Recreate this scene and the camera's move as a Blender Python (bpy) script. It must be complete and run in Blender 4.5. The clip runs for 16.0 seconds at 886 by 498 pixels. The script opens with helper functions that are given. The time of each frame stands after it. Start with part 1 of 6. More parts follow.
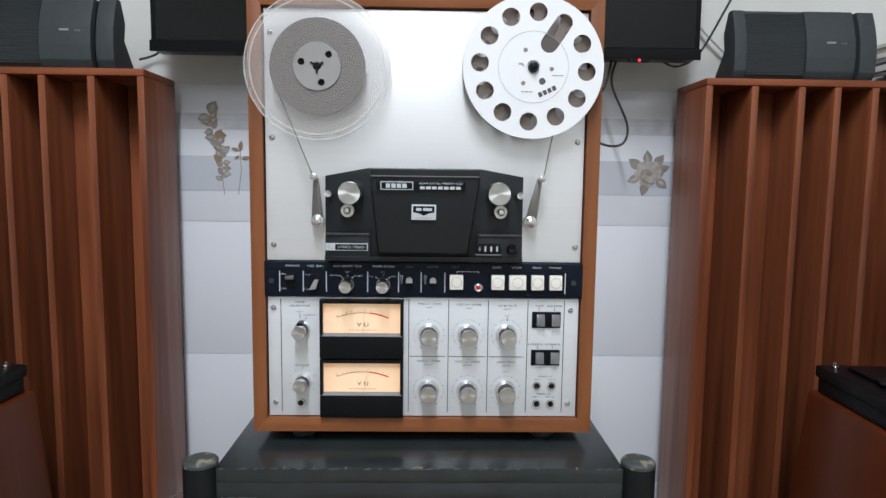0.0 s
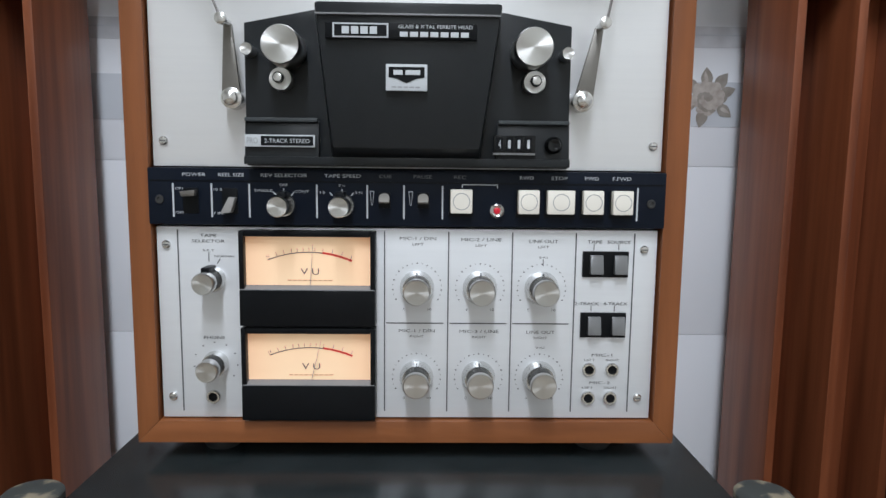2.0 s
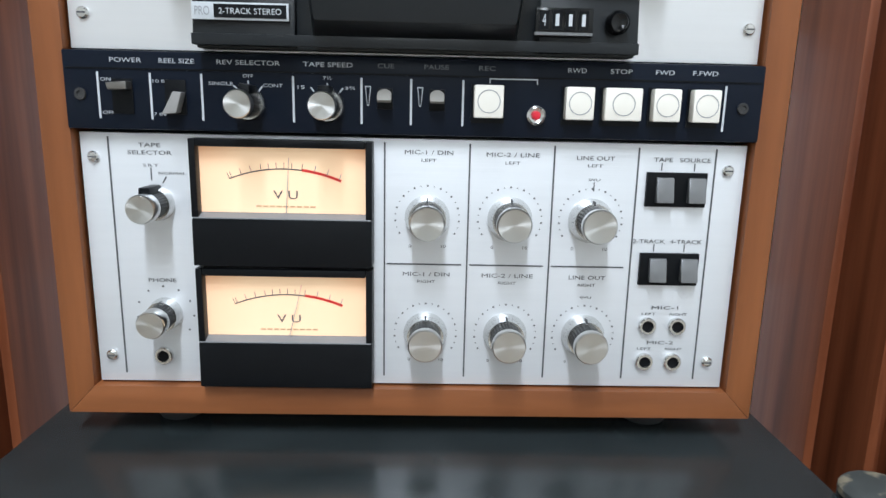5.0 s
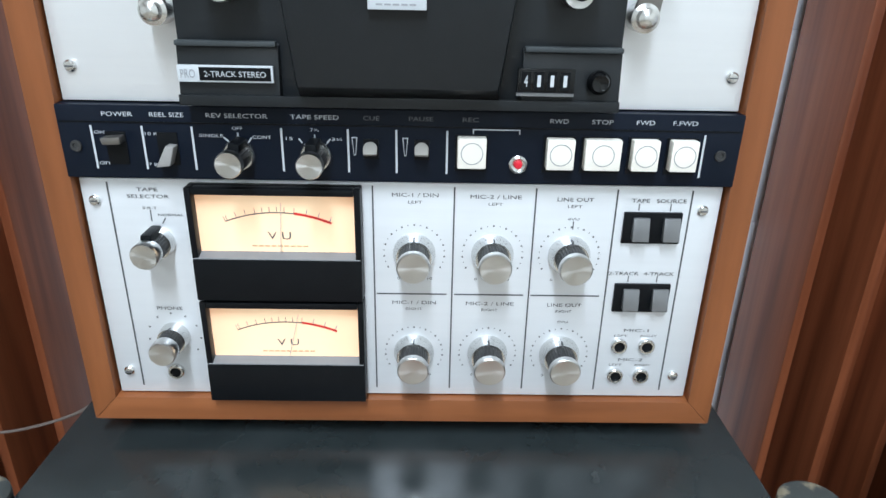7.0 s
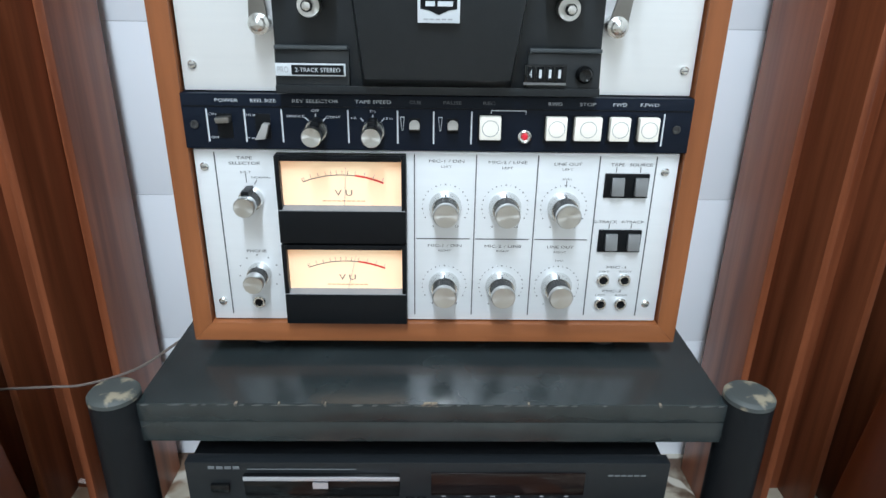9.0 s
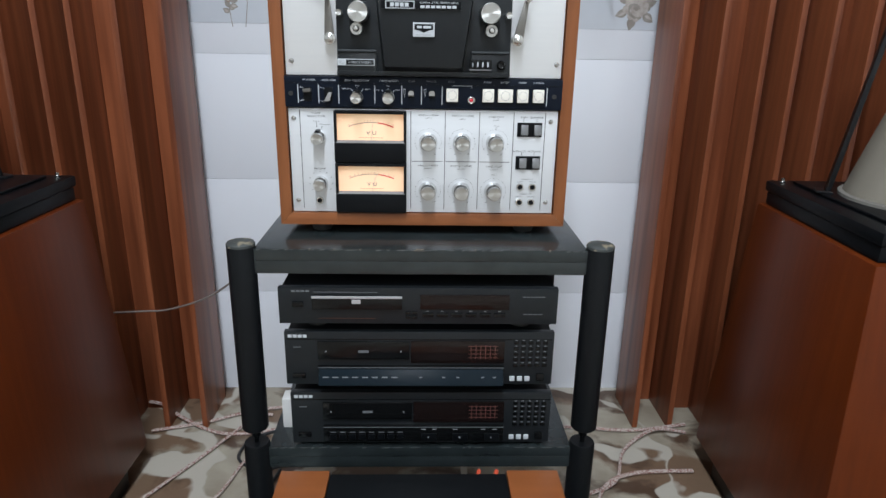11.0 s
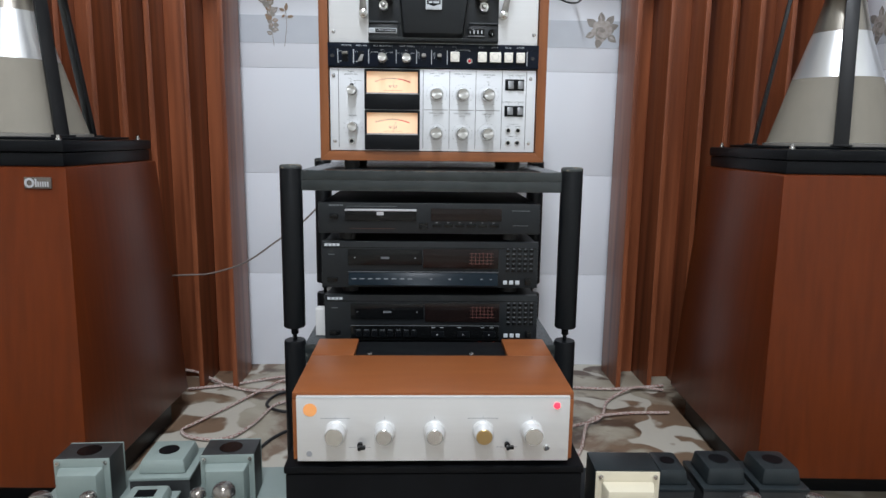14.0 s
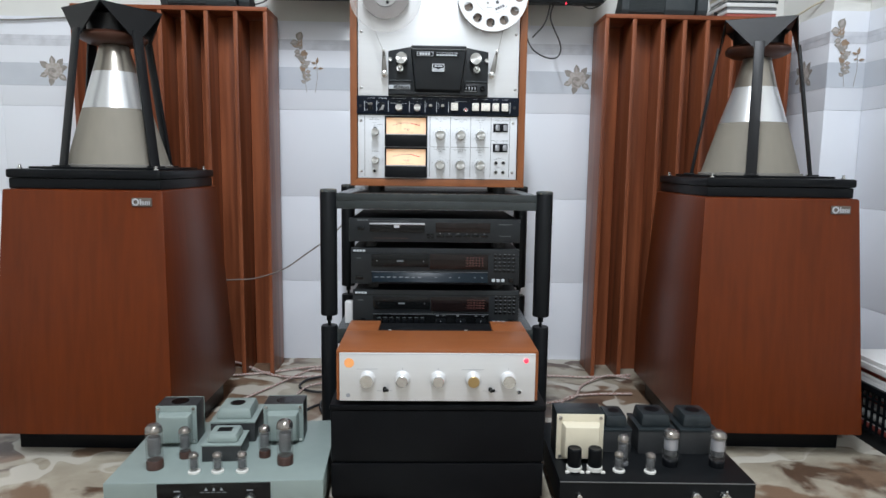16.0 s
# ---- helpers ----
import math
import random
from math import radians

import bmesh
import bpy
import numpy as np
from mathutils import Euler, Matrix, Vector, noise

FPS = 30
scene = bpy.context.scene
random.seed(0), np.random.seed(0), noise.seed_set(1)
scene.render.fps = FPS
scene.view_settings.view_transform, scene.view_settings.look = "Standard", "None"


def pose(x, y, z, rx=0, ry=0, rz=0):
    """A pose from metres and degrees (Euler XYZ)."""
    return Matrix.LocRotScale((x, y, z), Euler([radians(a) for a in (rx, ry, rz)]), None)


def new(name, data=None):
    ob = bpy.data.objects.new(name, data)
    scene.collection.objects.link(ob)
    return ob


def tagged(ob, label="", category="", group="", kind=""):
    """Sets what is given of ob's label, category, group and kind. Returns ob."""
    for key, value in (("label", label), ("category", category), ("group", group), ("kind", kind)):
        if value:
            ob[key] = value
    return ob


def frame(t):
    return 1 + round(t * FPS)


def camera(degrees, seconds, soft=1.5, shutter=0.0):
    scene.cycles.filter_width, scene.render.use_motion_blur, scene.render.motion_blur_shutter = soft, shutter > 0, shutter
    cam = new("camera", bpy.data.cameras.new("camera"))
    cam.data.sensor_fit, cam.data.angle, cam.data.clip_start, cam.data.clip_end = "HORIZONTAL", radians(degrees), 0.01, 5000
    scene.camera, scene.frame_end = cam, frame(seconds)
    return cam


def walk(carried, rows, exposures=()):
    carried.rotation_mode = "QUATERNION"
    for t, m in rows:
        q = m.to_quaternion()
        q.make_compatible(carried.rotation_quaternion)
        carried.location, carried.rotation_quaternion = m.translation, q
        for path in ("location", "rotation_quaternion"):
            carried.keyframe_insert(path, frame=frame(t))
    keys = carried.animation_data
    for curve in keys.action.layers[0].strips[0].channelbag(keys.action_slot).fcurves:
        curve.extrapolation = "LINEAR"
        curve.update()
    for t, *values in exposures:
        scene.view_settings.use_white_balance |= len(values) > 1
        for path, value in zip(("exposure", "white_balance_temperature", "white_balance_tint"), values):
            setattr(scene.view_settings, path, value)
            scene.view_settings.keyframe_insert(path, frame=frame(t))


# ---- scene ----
cam = camera(68.3, 16.0)
METRES, EYE, TILT, LEAN, TURN = 2.05, 0.925, 0.0, 0.0, -1.3
ROWS = [
    (0.0, 0.0, 0.0, 0.0, 0.07, -5.99, -0.71),
    (0.5, 0.0032, 0.0165, 0.0047, 0.05, -6.07, -0.59),
    (1.0, -0.0024, 0.0666, -0.0117, 0.01, -6.39, -0.65),
    (1.5, -0.0013, 0.1121, -0.0249, -0.07, -6.77, -0.74),
    (2.0, 0.0018, 0.1503, -0.0503, 0.07, -6.91, -0.65),
    (2.5, -0.0051, 0.1789, -0.0827, 0.33, -6.84, -0.73),
    (3.0, -0.0073, 0.1952, -0.0951, 0.57, -7.0, -0.67),
    (3.5, -0.0085, 0.1989, -0.095, 0.48, -6.95, -0.77),
    (4.0, -0.0085, 0.2011, -0.0956, 0.26, -6.96, -0.85),
    (4.5, -0.0067, 0.2061, -0.089, 0.13, -8.5, -1.12),
    (5.0, -0.0039, 0.2101, -0.0648, 0.07, -11.97, -1.26),
    (7.5, 0.0016, 0.2133, -0.0139, 0.78, -23.37, -0.98),
    (8.0, -0.001, 0.205, -0.0142, 0.82, -23.36, -0.85),
    (8.5, -0.0064, 0.1822, -0.0131, 0.73, -23.28, -0.82),
    (9.0, -0.0081, 0.1476, -0.0074, 0.52, -22.92, -0.84),
    (9.5, -0.0051, 0.0958, -0.0061, 0.19, -22.66, -0.92),
    (12.0, 0.002, -0.1577, -0.054, -0.29, -14.44, -0.91),
    (12.5, 0.0073, -0.1799, -0.076, -0.24, -13.15, -0.85),
    (13.0, 0.0021, -0.1935, -0.0916, -0.2, -12.04, -0.73),
    (13.5, -0.0024, -0.2112, -0.1075, -0.34, -10.93, -0.78),
    (14.0, -0.0069, -0.2304, -0.1375, -0.48, -9.56, -0.71),
    (14.5, -0.0095, -0.2628, -0.1502, -0.6, -8.66, -0.79),
    (15.0, -0.0026, -0.3143, -0.1258, -0.64, -8.27, -0.91),
    (15.5, -0.0033, -0.3761, -0.1195, -0.33, -7.75, -0.8),
    (16.0, -0.0061, -0.4074, -0.1336, -0.12, -7.23, -0.76),
]
walk(cam, [(t, pose(0, 0, EYE, TILT, LEAN, TURN) @ pose(METRES * x, METRES * y, METRES * z, 90 + pitch, roll, yaw)) for t, x, y, z, yaw, pitch, roll in ROWS],
     exposures=[(0.0, -0.28, 6500, 10), (1.0, -0.34, 6500, 10), (1.5, -0.34, 6500, 10), (2.5, -0.44, 6500, 10), (3.5, -0.42, 6450, 9), (4.0, -0.02, 6450, 9), (4.5, 0.08, 6400, 9), (5.2, 0.03, 6250, 7), (7.3, 0.24, 6100, 5), (9.0, 0.20, 6100, 4), (9.7, 0.06, 6150, 5), (11.8, -0.13, 6500, 10), (14.0, -0.09, 6500, 10), (16.0, 0.02, 6450, 9)])

# ---- light ----
world = bpy.data.worlds.new("world")
scene.world = world
world.use_nodes = True
world.node_tree.nodes["Background"].inputs[0].default_value = (0.8, 0.9, 1.0, 1)
world.node_tree.nodes["Background"].inputs[1].default_value = 0.3
# Unseen lamps: first placed from shadow angles, second added behind the viewer.
LAMPS = [(-0.10, -0.70, 92), (-0.10, -3.3, 55)]
for lx, ly, watts in LAMPS:
    lamp = bpy.data.lights.new("assumed_tube_light", "AREA")
    lamp.shape, lamp.size, lamp.size_y, lamp.energy = "RECTANGLE", 0.14, 1.5, watts
    lamp.color = (0.86, 0.92, 1.0)
    new("assumed_tube_light", lamp).matrix_world = pose(lx, ly, 2.70)


# ---- materials ----
def mat(name, color, rough=0.5, metal=0.0, grain=None, grain_amount=0.0, bump=0.0, bump_scale=200.0, second=None,
        patch=3.0, stretch=(1, 1, 1), emit=0.0, coat=0.0, spec=0.5, rough_var=0.0):
    m = bpy.data.materials.new(name)
    m.use_nodes = True
    nt = m.node_tree
    N, L = nt.nodes, nt.links
    b = N["Principled BSDF"]
    b.inputs["Base Color"].default_value = (*color, 1)
    b.inputs["Roughness"].default_value = rough
    b.inputs["Metallic"].default_value = metal
    b.inputs["Coat Weight"].default_value = coat
    b.inputs["Coat Roughness"].default_value = 0.15
    b.inputs["Specular IOR Level"].default_value = spec
    if emit:
        b.inputs["Emission Color"].default_value = (*color, 1)
        b.inputs["Emission Strength"].default_value = emit
    tc = N.new("ShaderNodeTexCoord")
    mp = N.new("ShaderNodeMapping")
    mp.inputs["Scale"].default_value = stretch
    L.new(tc.outputs["Object"], mp.inputs["Vector"])
    if second:
        n1 = N.new("ShaderNodeTexNoise")
        n1.inputs["Scale"].default_value, n1.inputs["Detail"].default_value = grain or 20.0, 6
        n2 = N.new("ShaderNodeTexNoise")
        n2.inputs["Scale"].default_value, n2.inputs["Detail"].default_value = patch, 3
        L.new(mp.outputs[0], n1.inputs["Vector"])
        L.new(mp.outputs[0], n2.inputs["Vector"])
        add = N.new("ShaderNodeMath")
        add.operation = "MULTIPLY_ADD"
        add.inputs[1].default_value, add.inputs[2].default_value = 0.6, -0.05
        L.new(n1.outputs[0], add.inputs[0])
        ad2 = N.new("ShaderNodeMath")
        ad2.operation = "MULTIPLY_ADD"
        ad2.inputs[1].default_value = 0.5
        L.new(n2.outputs[0], ad2.inputs[0])
        L.new(add.outputs[0], ad2.inputs[2])
        cr = N.new("ShaderNodeMapRange")
        cr.inputs[1].default_value, cr.inputs[2].default_value = 0.5 - grain_amount, 0.5 + grain_amount
        L.new(ad2.outputs[0], cr.inputs[0])
        mx = N.new("ShaderNodeMix")
        mx.data_type = "RGBA"
        mx.inputs["A"].default_value, mx.inputs["B"].default_value = (*color, 1), (*second, 1)
        L.new(cr.outputs[0], mx.inputs["Factor"])
        L.new(mx.outputs["Result"], b.inputs["Base Color"])
        if rough_var:
            rr = N.new("ShaderNodeMapRange")
            rr.inputs[3].default_value, rr.inputs[4].default_value = rough - rough_var, rough + rough_var
            L.new(n2.outputs[0], rr.inputs[0])
            L.new(rr.outputs[0], b.inputs["Roughness"])
    if bump:
        nb = N.new("ShaderNodeTexNoise")
        nb.inputs["Scale"].default_value, nb.inputs["Detail"].default_value = bump_scale, 4
        L.new(mp.outputs[0], nb.inputs["Vector"])
        bp = N.new("ShaderNodeBump")
        bp.inputs["Strength"].default_value, bp.inputs["Distance"].default_value = bump, 0.002
        L.new(nb.outputs[0], bp.inputs["Height"])
        L.new(bp.outputs[0], b.inputs["Normal"])
    return m


M = {}
M["teak"] = mat("teak", (0.272, 0.096, 0.035), 0.38, 0, 60, 0.20, 0.12, 90, (0.140, 0.046, 0.016), 14, (0.12, 1, 1), rough_var=0.08, spec=0.3)
M["teak_side"] = mat("teak_upright", (0.272, 0.096, 0.035), 0.38, 0, 60, 0.20, 0.12, 90, (0.140, 0.046, 0.016), 14, (1, 1, 0.10), rough_var=0.08, spec=0.3)
M["mahogany"] = mat("mahogany", (0.335, 0.104, 0.044), 0.36, 0, 45, 0.20, 0.10, 80, (0.118, 0.031, 0.0125), 11, (1, 1, 0.05), rough_var=0.1, spec=0.32)
M["mahogany_top"] = mat("mahogany_rail", (0.36, 0.108, 0.044), 0.40, 0, 45, 0.22, 0.10, 80, (0.130, 0.033, 0.0130), 11, (0.08, 1, 1), rough_var=0.1, spec=0.26)
M["veneer"] = mat("walnut_veneer", (0.144, 0.0285, 0.0055), 0.30, 0, 70, 0.40, 0.05, 80, (0.058, 0.0108, 0.0026), 7, (1, 1, 0.05), rough_var=0.06, spec=0.20)
M["amp_wood"] = mat("oiled_amplifier_wood", (0.265, 0.086, 0.027), 0.36, 0, 60, 0.35, 0.06, 90, (0.175, 0.054, 0.017), 10, (0.12, 1, 1), rough_var=0.06, spec=0.3)
M["alu"] = mat("brushed_aluminium", (0.80, 0.81, 0.82), 0.36, 0.45, 220, 0.5, 0.04, 500, (0.72, 0.73, 0.75), 3, (0.05, 1, 1))
M["alu_low"] = mat("satin_aluminium", (0.74, 0.76, 0.79), 0.42, 0.35, 260, 0.5, 0.04, 500, (0.66, 0.68, 0.71), 3, (0.05, 1, 1))
M["amp_face"] = mat("satin_silver", (0.68, 0.68, 0.68), 0.40, 0.4, 240, 0.5, 0.04, 500, (0.61, 0.61, 0.61), 3, (0.05, 1, 1))
M["chrome"] = mat("turned_metal", (0.74, 0.74, 0.73), 0.24, 1.0, 80, 0.4, 0, 200, (0.58, 0.58, 0.57), 10)
M["spun"] = mat("spun_metal", (0.60, 0.60, 0.59), 0.30, 1.0)
sn = M["spun"].node_tree
tg = sn.nodes.new("ShaderNodeTangent")
tg.direction_type, tg.axis = "RADIAL", "Y"
sn.links.new(tg.outputs[0], sn.nodes["Principled BSDF"].inputs["Tangent"])
sn.nodes["Principled BSDF"].inputs["Anisotropic"].default_value = 0.85
M["knurl"] = mat("dark_knurling", (0.035, 0.035, 0.036), 0.45, 0.2, 300, 0.3, 0.2, 600, (0.022, 0.022, 0.023), 60, spec=0.3)
M["steel"] = mat("tension_arm_steel", (0.24, 0.23, 0.215), 0.36, 0.8, 120, 0.5, 0.03, 300, (0.18, 0.172, 0.16), 12)
M["black"] = mat("black_plastic", (0.0028, 0.0034, 0.0045), 0.36, 0, 120, 0.3, 0.05, 700, (0.005, 0.006, 0.0075), 6, spec=0.15)
M["black_gloss"] = mat("black_gloss", (0.004, 0.0045, 0.005), 0.13, 0, 40, 0.3, 0, 200, (0.006, 0.0065, 0.007), 5, spec=0.3)
M["head_black"] = mat("satin_head_black", (0.009, 0.011, 0.013), 0.34, 0, 120, 0.3, 0.05, 700, (0.013, 0.0155, 0.018), 6, spec=0.32)
M["navy"] = mat("blue_black_panel", (0.004, 0.007, 0.014), 0.34, 0, 160, 0.3, 0.03, 900, (0.006, 0.009, 0.017), 5, spec=0.13)
M["rack"] = mat("black_lacquer", (0.004, 0.0048, 0.005), 0.20, 0, 30, 0.25, 0.05, 160, (0.009, 0.0105, 0.011), 5, rough_var=0.08, spec=0.30)
# Lighter than black_lacquer: the shelf's grey-green sheen is put into the colour.
M["shelf_sheen"] = mat("sheen_grey_lacquer", (0.012, 0.0165, 0.0175), 0.24, 0, 24, 0.25, 0.04, 120, (0.026, 0.033, 0.035), 7, rough_var=0.08, spec=0.6)
# Blue base stands in for window light reflected in the key bar.
M["reflection_cover"] = mat("key_bar_blue_reflection", (0.004, 0.009, 0.014), 0.28, 0, 30, 0.3, 0, 100, (0.006, 0.012, 0.018), 8, spec=0.14)
M["cabinet_black"] = mat("satin_black_paint", (0.0035, 0.004, 0.005), 0.36, 0, 30, 0.25, 0.05, 160, (0.006, 0.0065, 0.0075), 5, rough_var=0.08, spec=0.09)
M["rack_post"] = mat("black_powder_coat", (0.004, 0.0048, 0.006), 0.40, 0, 90, 0.3, 0.08, 500, (0.007, 0.008, 0.009), 5, spec=0.16)
M["rubbed"] = mat("rubbed_edge", (0.075, 0.080, 0.080), 0.5, 0, 200, 0.2, 0.2, 300, (0.030, 0.034, 0.034), 60)
M["chip"] = mat("bare_chip", (0.24, 0.19, 0.13), 0.8, 0, 300, 0.12, 0.3, 300, (0.05, 0.045, 0.04), 120)
M["rubber"] = mat("rubber", (0.02, 0.02, 0.02), 0.7, 0, 100, 0.3, 0, 100, (0.03, 0.03, 0.03), 9)
M["ink"] = mat("dark_print", (0.075, 0.078, 0.085), 0.6)
M["ink_soft"] = mat("grey_print", (0.28, 0.29, 0.31), 0.6)
M["white_ink"] = mat("white_print", (0.50, 0.53, 0.56), 0.5)
M["dim_ink"] = mat("dim_print", (0.12, 0.13, 0.14), 0.5)
M["tan_ink"] = mat("tan_print", (0.62, 0.40, 0.22), 0.5)
M["red_ink"] = mat("red_print", (0.65, 0.03, 0.025), 0.5)
M["dial"] = mat("lit_meter_dial", (0.84, 0.56, 0.36), 0.5, 0, 18, 0.5, 0, 100, (0.84, 0.64, 0.45), 14, emit=0.37)
dn = M["dial"].node_tree
sx_, ab_, mr_, mx_ = (dn.nodes.new("ShaderNode" + k) for k in ("SeparateXYZ", "Math", "MapRange", "Mix"))
ab_.operation, mx_.data_type, mr_.interpolation_type = "ABSOLUTE", "RGBA", "SMOOTHSTEP"
mr_.inputs[1].default_value, mr_.inputs[2].default_value = 0.018, 0.052
mx_.inputs["A"].default_value, mx_.inputs["B"].default_value = (0.90, 0.60, 0.35, 1), (0.86, 0.40, 0.18, 1)
dn.links.new(dn.nodes["Texture Coordinate"].outputs["Object"], sx_.inputs[0])
dn.links.new(sx_.outputs[0], ab_.inputs[0])
dn.links.new(ab_.outputs[0], mr_.inputs[0])
dn.links.new(mr_.outputs[0], mx_.inputs["Factor"])
dn.links.new(mx_.outputs["Result"], dn.nodes["Principled BSDF"].inputs["Emission Color"])
M["key"] = mat("ivory_key", (0.82, 0.79, 0.72), 0.4, 0, 80, 0.4, 0, 100, (0.76, 0.73, 0.66), 20)
M["rocker"] = mat("grey_rocker", (0.22, 0.225, 0.235), 0.30, 0.5, 90, 0.4, 0.03, 300, (0.17, 0.175, 0.18), 30)
M["ledge"] = mat("grey_ledge", (0.20, 0.205, 0.215), 0.35, 0, 90, 0.4, 0.03, 300, (0.17, 0.175, 0.185), 30)
M["red_lamp"] = mat("red_lamp", (0.55, 0.012, 0.03), 0.2, emit=0.05)
M["red_led"] = mat("red_led", (1.0, 0.03, 0.06), 0.2, emit=2.0)
M["orange"] = mat("orange_sticker", (0.95, 0.36, 0.10), 0.5, 0, 60, 0.4, 0, 100, (0.9, 0.42, 0.16), 20)
M["white_reel"] = mat("white_reel", (0.80, 0.81, 0.82), 0.35, 0, 30, 0.4, 0, 100, (0.74, 0.75, 0.77), 10)
M["reel_back"] = mat("reel_back", (0.26, 0.22, 0.19), 0.4, 0.2, 30, 0.4, 0, 100, (0.14, 0.10, 0.08), 25)
M["tape"] = mat("brown_tape_pack", (0.082, 0.066, 0.060), 0.30, 0, 12, 0.4, 0, 100, (0.105, 0.088, 0.081), 9)
M["hub"] = mat("clear_hub", (0.23, 0.225, 0.22), 0.25, 0, 40, 0.4, 0, 100, (0.31, 0.305, 0.30), 20)
M["fiber"] = mat("grey_paper_cone", (0.235, 0.212, 0.172), 0.75, 0, 60, 0.4, 0.15, 500, (0.195, 0.178, 0.145), 8, (1, 1, 0.3))
M["cone_alu"] = mat("aluminium_cone", (0.78, 0.79, 0.80), 0.30, 0.75, 70, 0.4, 0.35, 26, (0.70, 0.71, 0.72), 8, (1, 1, 0.07))
M["cone_ti"] = mat("titanium_cone", (0.42, 0.39, 0.34), 0.28, 0.85, 70, 0.4, 0.35, 30, (0.33, 0.30, 0.26), 8, (1, 1, 0.07))
M["brown_ring"] = mat("brown_ring", (0.055, 0.020, 0.011), 0.45, 0, 50, 0.3, 0.05, 300, (0.06, 0.018, 0.009), 12)
M["cage"] = mat("cage_black", (0.006, 0.0065, 0.0075), 0.36, 0, 60, 0.3, 0.08, 300, (0.010, 0.0105, 0.012), 6, spec=0.28)
M["grille"] = mat("charcoal_grille", (0.034, 0.041, 0.046), 0.5, 0, 90, 0.3, 0.05, 500, (0.048, 0.055, 0.058), 6, spec=0.3)
M["wall"] = mat("painted_wall", (0.74, 0.74, 0.71), 0.7, 0, 14, 0.4, 0.08, 60, (0.66, 0.655, 0.62), 2.0)
M["ceiling"] = mat("ceiling_paint", (0.80, 0.80, 0.79), 0.8, 0, 10, 0.4, 0.05, 60, (0.76, 0.76, 0.75), 1.5)
M["tile"] = mat("white_glazed_tile", (0.80, 0.82, 0.87), 0.16, 0, 8, 0.4, 0.015, 14, (0.77, 0.795, 0.85), 3)
M["tile_band"] = mat("grey_glazed_band", (0.50, 0.53, 0.585), 0.18, 0, 14, 0.35, 0.015, 14, (0.60, 0.63, 0.68), 5)
M["tile_relief"] = mat("marbled_band", (0.70, 0.72, 0.77), 0.18, 0, 26, 0.16, 0.015, 14, (0.52, 0.53, 0.57), 12)
M["grout"] = mat("grout", (0.56, 0.59, 0.65), 0.8, 0, 80, 0.4, 0, 100, (0.60, 0.63, 0.69), 10)
M["petal"] = mat("printed_petal", (0.36, 0.34, 0.315), 0.2, 0, 90, 0.25, 0, 100, (0.24, 0.215, 0.19), 50)
M["petal_light"] = mat("printed_petal_light", (0.54, 0.50, 0.47), 0.2, 0, 90, 0.22, 0, 100, (0.33, 0.29, 0.265), 50)
M["leaf"] = mat("printed_leaf", (0.36, 0.26, 0.18), 0.2, 0, 90, 0.2, 0, 100, (0.24, 0.16, 0.11), 60)
M["green"] = mat("green_hammer_paint", (0.25, 0.30, 0.285), 0.42, 0.1, 40, 0.3, 0.05, 400, (0.215, 0.265, 0.25), 6)
M["core"] = mat("lamination_core", (0.025, 0.027, 0.028), 0.45, 0.2, 160, 0.3, 0.1, 500, (0.04, 0.042, 0.044), 9, (1, 0.1, 1))
M["bluegrey"] = mat("blue_grey_paint", (0.013, 0.0175, 0.020), 0.34, 0, 40, 0.3, 0.05, 400, (0.021, 0.027, 0.030), 8, spec=0.3)
M["cream"] = mat("cream_paint", (0.66, 0.60, 0.46), 0.4, 0, 30, 0.3, 0.04, 300, (0.58, 0.53, 0.41), 8)
M["bakelite"] = mat("brown_base", (0.06, 0.028, 0.02), 0.35, 0, 30, 0.3, 0, 100, (0.04, 0.018, 0.014), 10)
M["anode"] = mat("tube_plate", (0.20, 0.205, 0.21), 0.40, 0.4, 60, 0.3, 0, 100, (0.10, 0.102, 0.105), 60)
M["getter"] = mat("getter_flash", (0.52, 0.49, 0.44), 0.16, 1.0, 50, 0.3, 0, 100, (0.22, 0.18, 0.15), 60)
M["ceramic"] = mat("ceramic", (0.70, 0.69, 0.65), 0.4, 0, 30, 0.3, 0, 100, (0.6, 0.59, 0.55), 10)
M["paper"] = mat("paper", (0.70, 0.70, 0.69), 0.7, 0, 40, 0.4, 0.05, 200, (0.62, 0.61, 0.60), 10)
M["cover_red"] = mat("red_cover", (0.42, 0.09, 0.07), 0.5, 0, 40, 0.4, 0, 200, (0.36, 0.08, 0.06), 10)
M["cable_grey"] = mat("grey_brown_cable", (0.16, 0.13, 0.115), 0.5)
M["cable_black"] = mat("black_cable", (0.02, 0.02, 0.022), 0.5)
M["clip_red"] = mat("red_terminal", (0.50, 0.08, 0.04), 0.35, 0, 30, 0.3, 0, 100, (0.7, 0.1, 0.05), 10)
M["gold"] = mat("dull_gold", (0.50, 0.36, 0.17), 0.3, 1.0)
M["window"] = mat("display_window", (0.008, 0.006, 0.006), 0.10, 0, 40, 0.3, 0, 100, (0.012, 0.007, 0.0065), 20, spec=0.3)
M["display_line"] = mat("display_grid", (0.12, 0.045, 0.038), 0.4)
M["tray"] = mat("silver_tray_edge", (0.55, 0.56, 0.60), 0.3, 0.6)
M["badge_plate"] = mat("badge_plate", (0.10, 0.085, 0.075), 0.4, 0.2, 80, 0.3, 0, 100, (0.14, 0.12, 0.105), 30)
M["dust"] = mat("dust_cap", (0.20, 0.19, 0.17), 0.6)


